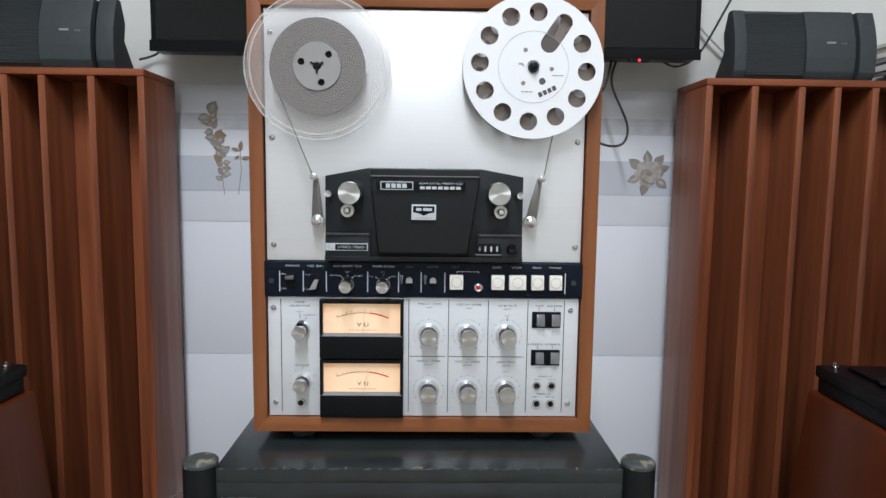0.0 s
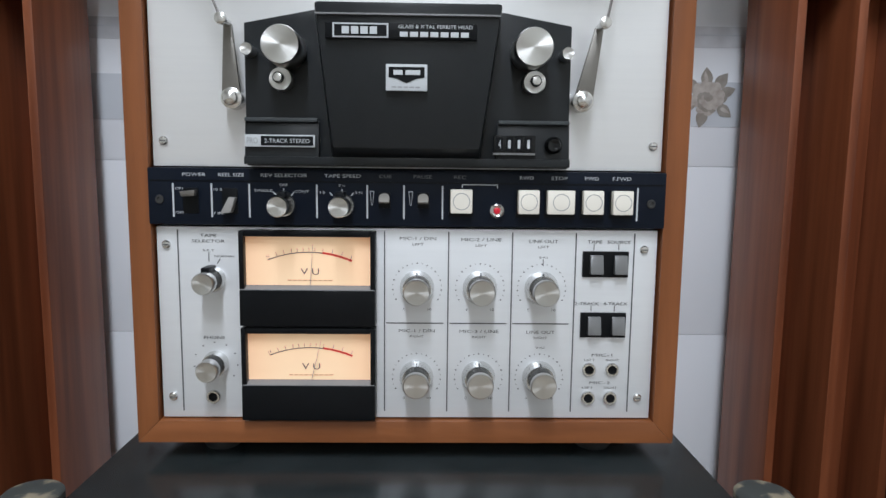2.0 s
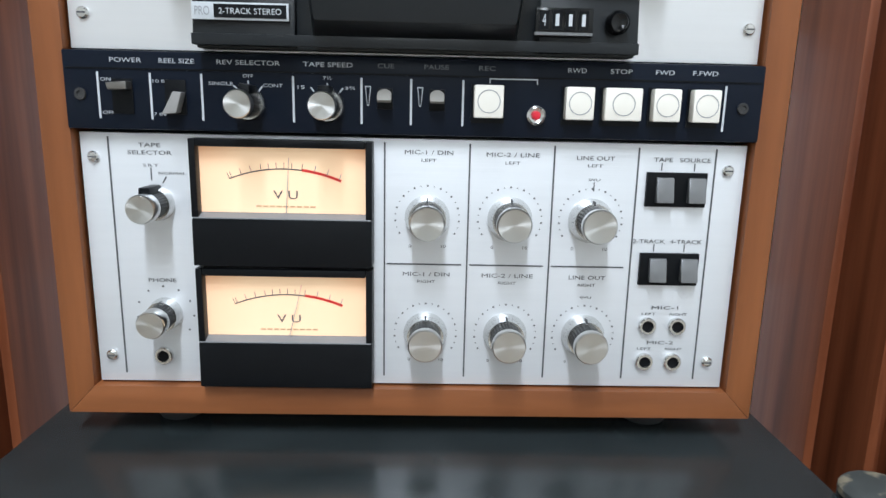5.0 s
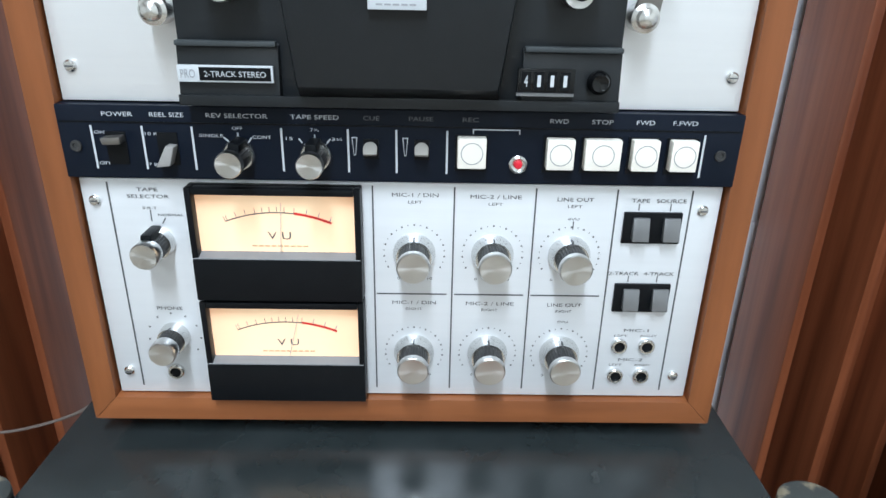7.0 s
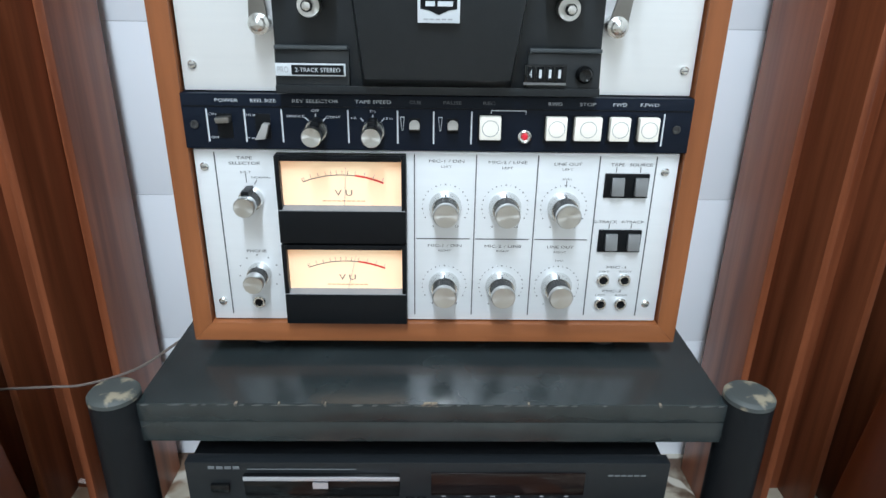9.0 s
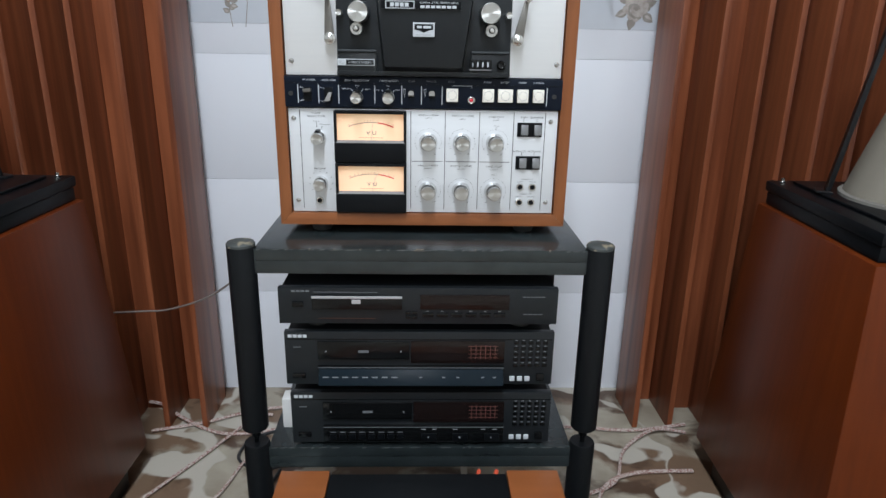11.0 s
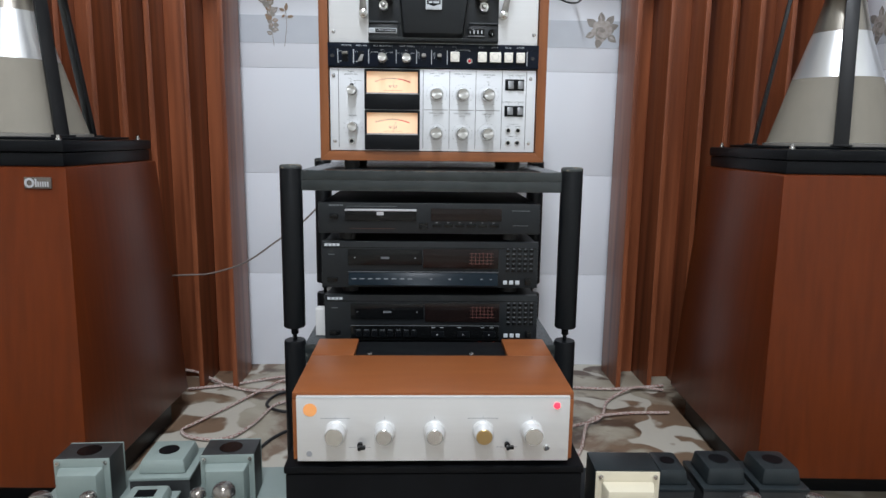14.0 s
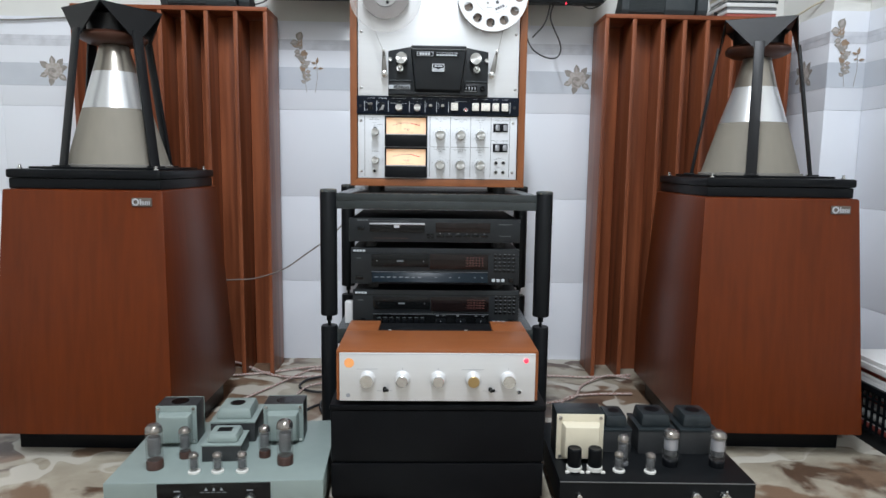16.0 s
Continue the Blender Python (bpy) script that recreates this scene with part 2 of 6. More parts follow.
def clear(name, tint, amount, rough=0.08):
    """Thin clear plastic or glass."""
    m = bpy.data.materials.new(name)
    m.use_nodes = True
    N, L = m.node_tree.nodes, m.node_tree.links
    b, out = N["Principled BSDF"], N["Material Output"]
    b.inputs["Base Color"].default_value = (*tint, 1)
    b.inputs["Roughness"].default_value = rough
    tr, mx = N.new("ShaderNodeBsdfTransparent"), N.new("ShaderNodeMixShader")
    mx.inputs[0].default_value = amount
    L.new(tr.outputs[0], mx.inputs[1])
    L.new(b.outputs[0], mx.inputs[2])
    L.new(mx.outputs[0], out.inputs[0])
    return m


M["clear_reel"] = clear("clear_reel_plastic", (0.62, 0.60, 0.58), 0.10)
M["clear_rim"] = clear("clear_reel_rim", (0.85, 0.84, 0.83), 0.4)
M["glass"] = clear("tube_glass", (0.26, 0.265, 0.27), 0.18, 0.03)


def striped(name, a, b_, scale, lo=0.48, hi=0.56):
    m = bpy.data.materials.new(name)
    m.use_nodes = True
    N, L = m.node_tree.nodes, m.node_tree.links
    tc, w, mx = N.new("ShaderNodeTexCoord"), N.new("ShaderNodeTexNoise"), N.new("ShaderNodeMix")
    w.inputs["Scale"].default_value = scale
    mr = N.new("ShaderNodeMapRange")
    mr.inputs[1].default_value, mr.inputs[2].default_value = lo, hi
    mx.data_type = "RGBA"
    mx.inputs["A"].default_value, mx.inputs["B"].default_value = (*a, 1), (*b_, 1)
    L.new(tc.outputs["Object"], w.inputs["Vector"])
    L.new(w.outputs[0], mr.inputs[0])
    L.new(mr.outputs[0], mx.inputs["Factor"])
    L.new(mx.outputs["Result"], N["Principled BSDF"].inputs["Base Color"])
    N["Principled BSDF"].inputs["Roughness"].default_value = 0.6
    return m


M["braid"] = striped("red_white_braid", (0.52, 0.44, 0.40), (0.27, 0.14, 0.12), 260)
M["chipped"] = striped("worn_post_cap", (0.040, 0.046, 0.045), (0.22, 0.19, 0.135), 55, 0.54, 0.62)
M["chipped"].node_tree.nodes["Noise Texture"].inputs["Detail"].default_value = 8


def floor_material():
    """Patterned sheet floor: beige-grey ground, brown clouds, pale branching flecks."""
    m = bpy.data.materials.new("patterned_floor")
    m.use_nodes = True
    N, L = m.node_tree.nodes, m.node_tree.links
    b = N["Principled BSDF"]
    tc = N.new("ShaderNodeTexCoord")

    def noise_node(scale, detail, dist, off):
        mp = N.new("ShaderNodeMapping")
        mp.inputs["Location"].default_value = off
        mp.inputs["Scale"].default_value = (1.0, 1.15, 1.0)
        n = N.new("ShaderNodeTexNoise")
        n.inputs["Scale"].default_value, n.inputs["Detail"].default_value, n.inputs["Distortion"].default_value = scale, detail, dist
        L.new(tc.outputs["Object"], mp.inputs["Vector"])
        L.new(mp.outputs[0], n.inputs["Vector"])
        return n

    def band(n, lo, hi):
        r = N.new("ShaderNodeMapRange")
        r.inputs[1].default_value, r.inputs[2].default_value = lo, hi
        L.new(n.outputs[0], r.inputs[0])
        return r

    def mix(prev, fac, col):
        x = N.new("ShaderNodeMix")
        x.data_type = "RGBA"
        if isinstance(prev, tuple):
            x.inputs["A"].default_value = (*prev, 1)
        else:
            L.new(prev.outputs["Result"], x.inputs["A"])
        x.inputs["B"].default_value = (*col, 1)
        L.new(fac.outputs[0], x.inputs["Factor"])
        return x

    c = mix((0.27, 0.235, 0.18), band(noise_node(11, 7, 0.3, (3, 1, 0)), 0.35, 0.65), (0.38, 0.345, 0.275))
    c = mix(c, band(noise_node(3.6, 7, 0.5, (0, 0, 0)), 0.475, 0.52), (0.175, 0.115, 0.075))
    c = mix(c, band(noise_node(7.5, 7, 0.4, (7, 2, 0)), 0.54, 0.62), (0.085, 0.052, 0.034))
    v = noise_node(2.3, 2.5, 0.6, (4, 3, 0))
    ab = N.new("ShaderNodeMath")
    ab.operation = "SUBTRACT"
    ab.inputs[1].default_value = 0.5
    L.new(v.outputs[0], ab.inputs[0])
    ab2 = N.new("ShaderNodeMath")
    ab2.operation = "ABSOLUTE"
    L.new(ab.outputs[0], ab2.inputs[0])
    gate = N.new("ShaderNodeMapRange")
    gate.inputs[1].default_value, gate.inputs[2].default_value = 0.40, 0.62
    gate.inputs[3].default_value, gate.inputs[4].default_value = 0.024, -0.026
    L.new(noise_node(5.0, 3, 0.5, (2, 9, 0)).outputs[0], gate.inputs[0])
    wide = N.new("ShaderNodeMath")
    wide.operation = "ADD"
    L.new(ab2.outputs[0], wide.inputs[0])
    L.new(gate.outputs[0], wide.inputs[1])
    c = mix(c, band(wide, 0.033, 0.024), (0.46, 0.43, 0.37))
    L.new(c.outputs["Result"], b.inputs["Base Color"])
    b.inputs["Roughness"].default_value = 0.38
    bp, nb = N.new("ShaderNodeBump"), noise_node(120, 4, 0, (0, 0, 0))
    bp.inputs["Strength"].default_value, bp.inputs["Distance"].default_value = 0.15, 0.002
    L.new(nb.outputs[0], bp.inputs["Height"])
    L.new(bp.outputs[0], b.inputs["Normal"])
    return m


M["floor"] = floor_material()

# ---- building tools ----
ORIGIN = {}


def thing(name, base, label, category, group="", kind="", rz=0.0, local=False):
    """An empty at the thing's base; parts are given in world metres, or in its own frame when local."""
    ob = new(name)
    ob.empty_display_size = 0.05
    ob.matrix_world = pose(*base, 0, 0, rz)
    ORIGIN[ob.name] = Vector((0, 0, 0)) if local else Vector(base)
    return tagged(ob, label, category, group, kind)


def mesh_of(name, bm, material, smooth=35):
    me = bpy.data.meshes.new(name)
    bm.normal_update()
    if smooth:
        for f in bm.faces:
            f.smooth = True
        for e in bm.edges:
            e.smooth = len(e.link_faces) == 2 and e.calc_face_angle(4) < radians(smooth)
    bm.to_mesh(me)
    bm.free()
    me.materials.append(material)
    return me


def part(name, bm, material, parent, label="", smooth=35):
    """Links a bmesh as one mesh object under a thing or a part."""
    if isinstance(material, str):
        material = M[material]
    lo = Vector([min(v.co[i] for v in bm.verts) for i in range(3)])
    hi = Vector([max(v.co[i] for v in bm.verts) for i in range(3)])
    mid = (lo + hi) / 2
    bmesh.ops.translate(bm, verts=bm.verts, vec=-mid)
    ob = new(name, mesh_of(name, bm, material, smooth))
    ob.parent = parent
    ob.location = mid - ORIGIN[parent.name]
    ORIGIN[ob.name] = mid
    return tagged(ob, label)


def solo(name, bm, material, label, category, group="", kind="", smooth=35):
    """A thing of one mesh."""
    if isinstance(material, str):
        material = M[material]
    lo = Vector([min(v.co[i] for v in bm.verts) for i in range(3)])
    hi = Vector([max(v.co[i] for v in bm.verts) for i in range(3)])
    base = Vector(((lo.x + hi.x) / 2, (lo.y + hi.y) / 2, lo.z))
    bmesh.ops.translate(bm, verts=bm.verts, vec=-base)
    ob = new(name, mesh_of(name, bm, material, smooth))
    ob.location = base
    ORIGIN[ob.name] = base
    return tagged(ob, label, category, group, kind)


def box(x0, x1, y0, y1, z0, z1, bevel=0.0, seg=2, bm=None):
    b = bmesh.new()
    bmesh.ops.create_cube(b, size=1.0)
    for v in b.verts:
        v.co = Vector(((x0 + x1) / 2 + v.co.x * (x1 - x0), (y0 + y1) / 2 + v.co.y * (y1 - y0), (z0 + z1) / 2 + v.co.z * (z1 - z0)))
    if bevel:
        bmesh.ops.bevel(b, geom=list(b.edges), offset=bevel, segments=seg, affect="EDGES", profile=0.6)
    return join(bm, b)


def join(bm, b):
    if bm is None:
        return b
    me = bpy.data.meshes.new("tmp")
    b.to_mesh(me)
    b.free()
    bm.from_mesh(me)
    bpy.data.meshes.remove(me)
    return bm


AXIS = {"z": Matrix.Identity(4), "y": Matrix.Rotation(radians(90), 4, "X"), "x": Matrix.Rotation(radians(90), 4, "Y")}


def lathe(profile, at=(0, 0, 0), axis="z", seg=32, bm=None, loop=False):
    """Turns (radius, height) pairs round an axis. Axis y runs towards the viewer (-y)."""
    b = bmesh.new()
    rings = []
    for r, h in profile:
        if r < 1e-6:
            rings.append([b.verts.new((0, 0, h))])
        else:
            rings.append([b.verts.new((r * math.cos(2 * math.pi * i / seg), r * math.sin(2 * math.pi * i / seg), h)) for i in range(seg)])
    for a, c in zip(rings, rings[1:] + rings[:1] if loop else rings[1:]):
        for i in range(seg):
            j = (i + 1) % seg
            if len(a) == 1 and len(c) > 1:
                b.faces.new((a[0], c[i], c[j]))
            elif len(c) == 1 and len(a) > 1:
                b.faces.new((a[i], a[j], c[0]))
            elif len(a) > 1:
                b.faces.new((a[i], a[j], c[j], c[i]))
    for ring, flip in ((rings[0], True), (rings[-1], False)):
        if len(ring) > 1 and not loop:
            b.faces.new(ring[::-1] if flip else ring)
    bmesh.ops.transform(b, matrix=Matrix.Translation(at) @ AXIS[axis], verts=b.verts)
    bmesh.ops.recalc_face_normals(b, faces=b.faces)
    return join(bm, b)


def prism(points, y0, y1, bevel=0.0, bm=None):
    """A polygon in x, z drawn out from y0 to y1."""
    b = bmesh.new()
    a = [b.verts.new((x, y0, z)) for x, z in points]
    c = [b.verts.new((x, y1, z)) for x, z in points]
    b.faces.new(a)
    b.faces.new(c[::-1])
    for i in range(len(a)):
        j = (i + 1) % len(a)
        b.faces.new((a[i], c[i], c[j], a[j]))
    bmesh.ops.recalc_face_normals(b, faces=b.faces)
    if bevel:
        bmesh.ops.bevel(b, geom=list(b.edges), offset=bevel, segments=2, affect="EDGES", profile=0.6)
    return join(bm, b)


def hull8(bottom, top, bevel=0.0, bm=None):
    """A block between two quadrilaterals."""
    b = bmesh.new()
    a = [b.verts.new(p) for p in bottom]
    c = [b.verts.new(p) for p in top]
    b.faces.new(a[::-1])
    b.faces.new(c)
    for i in range(4):
        j = (i + 1) % 4
        b.faces.new((a[i], a[j], c[j], c[i]))
    bmesh.ops.recalc_face_normals(b, faces=b.faces)
    if bevel:
        bmesh.ops.bevel(b, geom=list(b.edges), offset=bevel, segments=2, affect="EDGES", profile=0.6)
    return join(bm, b)


def tube(points, r, seg=8, bm=None, smooth_steps=6):
    """A round cord along a smooth line through the points."""
    P = [Vector(p) for p in points]
    line = []
    for i in range(len(P) - 1):
        p0, p1, p2, p3 = P[max(i - 1, 0)], P[i], P[i + 1], P[min(i + 2, len(P) - 1)]
        for k in range(smooth_steps):
            t = k / smooth_steps
            line.append(0.5 * ((2 * p1) + (p2 - p0) * t + (2 * p0 - 5 * p1 + 4 * p2 - p3) * t * t + (3 * p1 - p0 - 3 * p2 + p3) * t ** 3))
    line.append(P[-1])
    b = bmesh.new()
    prev = None
    up = Vector((0.13, 0.21, 0.97))
    for i, p in enumerate(line):
        d = (line[min(i + 1, len(line) - 1)] - line[max(i - 1, 0)]).normalized()
        s = d.cross(up)
        if s.length < 0.05:
            s = d.cross(Vector((1, 0, 0)))
        s.normalize()
        n = s.cross(d)
        up = n
        ring = [b.verts.new(p + r * (math.cos(2 * math.pi * k / seg) * s + math.sin(2 * math.pi * k / seg) * n)) for k in range(seg)]
        if prev:
            for k in range(seg):
                b.faces.new((prev[k], prev[(k + 1) % seg], ring[(k + 1) % seg], ring[k]))
        else:
            b.faces.new(ring[::-1])
        prev = ring
    b.faces.new(prev)
    return join(bm, b)


def holed_disc(center, r, holes, y0, y1, seg=64):
    """A disc facing -y with holes, each a list of (x, z) round its middle."""
    b = bmesh.new()
    edges = []
    loops = [[(r * math.cos(2 * math.pi * i / seg), r * math.sin(2 * math.pi * i / seg)) for i in range(seg)]] + holes
    for loop in loops:
        vs = [b.verts.new((x, 0, z)) for x, z in loop]
        edges += [b.edges.new((vs[i], vs[(i + 1) % len(vs)])) for i in range(len(vs))]
    bmesh.ops.triangle_fill(b, use_beauty=True, use_dissolve=False, edges=edges)
    out = bmesh.ops.extrude_face_region(b, geom=list(b.faces))
    bmesh.ops.translate(b, verts=[g for g in out["geom"] if isinstance(g, bmesh.types.BMVert)], vec=(0, y1 - y0, 0))
    bmesh.ops.recalc_face_normals(b, faces=b.faces)
    bmesh.ops.translate(b, verts=b.verts, vec=(center[0], y0, center[1]))
    return b


TEXT = {}


def words(s, cx, cz, width, height, y, material, parent, name="lettering", bm_only=False):
    """Flat lettering that faces -y, fitted to a width and height."""
    if s not in TEXT:
        cu = bpy.data.curves.new("text", "FONT")
        cu.body, cu.resolution_u, cu.offset = s, 3, 0.0
        tmp = new("text", cu)
        me = bpy.data.meshes.new_from_object(tmp.evaluated_get(bpy.context.evaluated_depsgraph_get()))
        bpy.data.objects.remove(tmp)
        bpy.data.curves.remove(cu)
        TEXT[s] = me
    b = bmesh.new()
    b.from_mesh(TEXT[s])
    xs, ys = [v.co.x for v in b.verts], [v.co.y for v in b.verts]
    x0, x1, y0, y1 = min(xs), max(xs), min(ys), max(ys)
    for v in b.verts:
        v.co = Vector((cx + ((v.co.x - x0) / (x1 - x0) - 0.5) * width, y, cz + ((v.co.y - y0) / (y1 - y0) - 0.5) * height))
    bmesh.ops.recalc_face_normals(b, faces=b.faces)
    if bm_only:
        return b
    return part(name, b, material, parent, smooth=0)


def bars(cx, cz, width, height, y, material, parent, n=4, name="print_bar"):
    """Plain bars in the place of lettering."""
    b = None
    step = width / n
    for i in range(n):
        b = box(cx - width / 2 + i * step, cx - width / 2 + (i + 0.78) * step, y, y + 0.0003, cz - height / 2, cz + height / 2, bm=b)
    return part(name, b, material, parent, smooth=0)

# ---- structure ----
XL, XR, YB, YF, ZC = -2.4, 1.275, 1.405, -4.6, 2.80
FZ = -0.025


def slab(name, dims, material, label, category):
    return solo(name, box(*dims), material, label, category, kind="structure", smooth=0)


floor = slab("floor", (XL - 0.1, XR + 0.1, YF - 0.1, YB + 0.1, -0.12, FZ), "floor", "beige and brown cloud-patterned sheet floor", "floor")
slab("ceiling", (XL - 0.1, XR + 0.1, YF - 0.1, YB + 0.1, ZC, ZC + 0.1), "ceiling", "plain white painted ceiling of the room", "ceiling")
wall_north = slab("wall_north", (XL - 0.1, XR + 0.1, YB + 0.01, YB + 0.14, FZ, ZC), "wall", "off-white painted wall above glazed tiles", "wall")
wall_west = slab("wall_west", (XL - 0.12, XL, YF, YB + 0.01, FZ, ZC), "wall", "off-white painted side wall", "wall")
wall_east = slab("wall_east", (XR, XR + 0.12, YF, YB + 0.01, FZ, ZC), "wall", "off-white painted side wall", "wall")
wall_south = slab("wall_south", (XL, XR, YF - 0.12, YF, FZ, ZC), "wall", "off-white painted wall behind the viewer", "wall")
pillar = slab("pillar", (1.163, 1.274, 1.134, YB + 0.009, FZ, ZC), "wall", "square wall pillar with glazed tile cladding", "pillar")

# Battens are assumed housings for these out-of-view lamps.
for lx, ly, watts in LAMPS:
    lum = thing("assumed_ceiling_light", (lx, ly, 2.72), "white ceiling batten assumed out of view", "ceiling light", "ceiling lights")
    part("housing", box(lx - 0.08, lx + 0.08, ly - 0.77, ly + 0.77, 2.725, ZC, 0.004), "ceiling", lum)
    for e in (-1, 1):
        part("end_cap", box(lx - 0.075, lx + 0.075, ly + e * 0.765 - 0.01, ly + e * 0.765 + 0.01, 2.70, 2.724, 0.003), "ceiling", lum)


# ---- diffuser panels against the wall ----
def diffuser(sign, label, inner, shift):
    d = thing("diffuser_panel", (sign * 0.78, 1.29, FZ), label, "acoustic panel", "diffuser panels")
    y0, y1, top = 1.215, 1.362, 1.119

    def bx(a, b, *rest, **kw):
        return box(min(sign * a, sign * b), max(sign * a, sign * b), *rest, **kw)

    part("side_panel", bx(inner, inner + 0.013, y0, y1, FZ, top - 0.0135, bevel=0.0025), "mahogany", d)
    part("side_panel", bx(1.091 + shift, 1.104 + shift, y0, y1, FZ, top - 0.0135, bevel=0.0025), "mahogany", d)
    part("top_panel", bx(inner, 1.104 + shift, y0, y1, top - 0.013, top, bevel=0.003), "mahogany_top", d)
    part("back_panel", bx(inner + 0.0135, 1.0905 + shift, y1 - 0.010, y1, FZ, top - 0.0135), "mahogany", d)
    fins = tuple(f + shift for f in (0.614, 0.702, 0.769, 0.840, 0.921, 1.001))
    for f in fins:
        part("fin", bx(f - 0.0065, f + 0.0065, y0 + 0.001, y1 - 0.0105, FZ, top - 0.0135, bevel=0.002), "mahogany", d)
    cells = (inner + 0.0135,) + fins + (1.0905 + shift,)
    for i, depth in enumerate((0.132, 0.090, 0.128, 0.110, 0.080, 0.128, 0.072)):
        a, b = cells[i] + (0.007 if i else 0.0005), cells[i + 1] - 0.007
        part("well_block", bx(a, b, y0 + depth, y1 - 0.0105, FZ, top - 0.0135, bevel=0.001), "mahogany", d)
    return d


diffuser(1, "tall reddish-brown wooden diffuser with upright fins against the wall", 0.509, -0.013)
diffuser(-1, "tall reddish-brown wooden diffuser with upright fins beside the rack", 0.516, -0.002)


# ---- tower speakers with open conical drivers ----
def tower_speaker(x, y, rz, cage_turn, seam, label):
    s = thing("floor_speaker", (x, y, 0), label, "loudspeaker", "floor speakers", rz=rz, local=True)
    part("plinth", box(-0.185, 0.185, -0.172, 0.172, FZ, 0.0338, 0.003), "black", s)
    a, b, c, d = 0.204, 0.235, 0.180, 0.182
    cab = part("cabinet", hull8([(-a, -b, 0.034), (a, -b, 0.034), (a, b, 0.034), (-a, b, 0.034)],
                                [(-c, -d, 0.588), (c, -d, 0.588), (c, d, 0.588), (-c, d, 0.588)], 0.006), "veneer", s)
    badge = part("badge", box(0.112, 0.157, -0.1885, -0.1845, 0.5525, 0.5715, 0.0012), "badge_plate", cab, "small grey name badge with silver shapes")
    part("badge_ring", lathe([(0.0082, 0), (0.0082, 0.0012), (0.0048, 0.0012), (0.0048, 0)], (0.1215, -0.1886, 0.5620), "y", 20, loop=True), "tray", badge)
    for lx0, lx1, lz in ((0.1310, 0.1335, 0.5690), (0.1350, 0.1372, 0.5645), (0.1390, 0.1412, 0.5645), (0.1430, 0.1452, 0.5645), (0.1470, 0.1492, 0.5645), (0.1510, 0.1532, 0.5645)):
        part("badge_bar", box(lx0, lx1, -0.1897, -0.1886, 0.5555, lz), "tray", badge)
    part("lid_base", box(-0.171, 0.171, -0.170, 0.170, 0.5885, 0.612, 0.003), "black", s)
    part("lid", box(-0.175, 0.175, -0.175, 0.175, 0.6125, 0.633, 0.006), "black", s, "thick black bevelled lid")
    part("mounting_plate", box(-0.142, 0.142, -0.142, 0.142, 0.6335, 0.6385, 0.002), "black", s)
    for bx_, by_ in ((-0.155, -0.152), (0.155, -0.152), (-0.155, 0.152), (0.155, 0.152)):
        part("lid_bolt", lathe([(0.005, 0), (0.005, 0.003), (0.003, 0.004), (0.0032, 0.009), (0, 0.010)], (bx_, by_, 0.633), "z", 12), "chrome", s)
    part("cone_gasket", lathe([(0.124, 0), (0.124, 0.005), (0.118, 0.006)], (0, 0, 0.6386), "z", 48), "dust", s)
    part("lower_cone", lathe([(0.1170, 0.645), (0.1170 - (seam - 0.645) * 0.293, seam)], (0, 0, 0), "z", 48), "fiber", s, "grey-beige paper cone section", smooth=60)
    part("middle_cone", lathe([(0.1168 - (seam - 0.645) * 0.293, seam + 0.0002), (0.0515, seam + 0.089)], (0, 0, 0), "z", 48), "cone_alu", s, "bright aluminium cone section", smooth=60)
    part("upper_cone", lathe([(0.0512, seam + 0.0892), (0.0330, 0.932)], (0, 0, 0), "z", 48), "cone_ti", s, "dull titanium cone section", smooth=60)
    part("ring", lathe([(0.030, 0.933), (0.060, 0.936), (0.075, 0.944), (0.077, 0.953), (0.071, 0.960), (0.05, 0.962)], (0, 0, 0), "z", 40), "brown_ring", s, "brown turned suspension ring", smooth=50)
    part("magnet", lathe([(0.058, 0.9625), (0.060, 1.0), (0.056, 1.006), (0, 1.007)], (0, 0, 0), "z", 32), "cage", s)
    h = 0.080
    turn = Matrix.Rotation(radians(cage_turn), 4, "Z")
    cage = prism([(-h, -h), (h, -h), (h, h), (-h, h)], 0, 0.004)
    bmesh.ops.transform(cage, matrix=turn @ Matrix.Translation((0, 0, 1.013)) @ Matrix.Rotation(radians(90), 4, "X"), verts=cage.verts)
    cap = part("cap", cage, "cage", s)
    for k in range(4):
        r = Matrix.Rotation(radians(cage_turn + 90 * k), 4, "Z")
        flap = bmesh.new()
        pts = [(-h, -h, 1.016), (h, -h, 1.016), (0.013, -h - 0.012, 0.946), (-0.013, -h - 0.012, 0.946)]
        flap = hull8([(x_, y_ + 0.003, z_) for x_, y_, z_ in pts], pts)
        bmesh.ops.transform(flap, matrix=r, verts=flap.verts)
        part("flap", flap, "cage", cap, "folded black sheet-metal flap")
        leg = hull8([(-0.0125, -0.144, 0.639), (0.0125, -0.144, 0.639), (0.0125, -0.136, 0.639), (-0.0125, -0.136, 0.639)],
                    [(-0.0115, -h - 0.016, 0.960), (0.0115, -h - 0.016, 0.960), (0.0115, -h - 0.008, 0.960), (-0.0115, -h - 0.008, 0.960)], 0.0015)
        bmesh.ops.transform(leg, matrix=r, verts=leg.verts)
        part("leg", leg, "cage", s)
        foot = box(-0.016, 0.016, -0.158, -0.132, 0.6386, 0.642, 0.001)
        bmesh.ops.transform(foot, matrix=r, verts=foot.verts)
        part("leg_foot", foot, "cage", s)
    return s


tower_speaker(0.805, 0.852, -2.0, -22.5, 0.770, "reddish walnut tapered floor speaker with exposed conical driver")
tower_speaker(-0.801, 0.838, -1, -32, 0.779, "reddish walnut tapered floor speaker with black cage over driver")

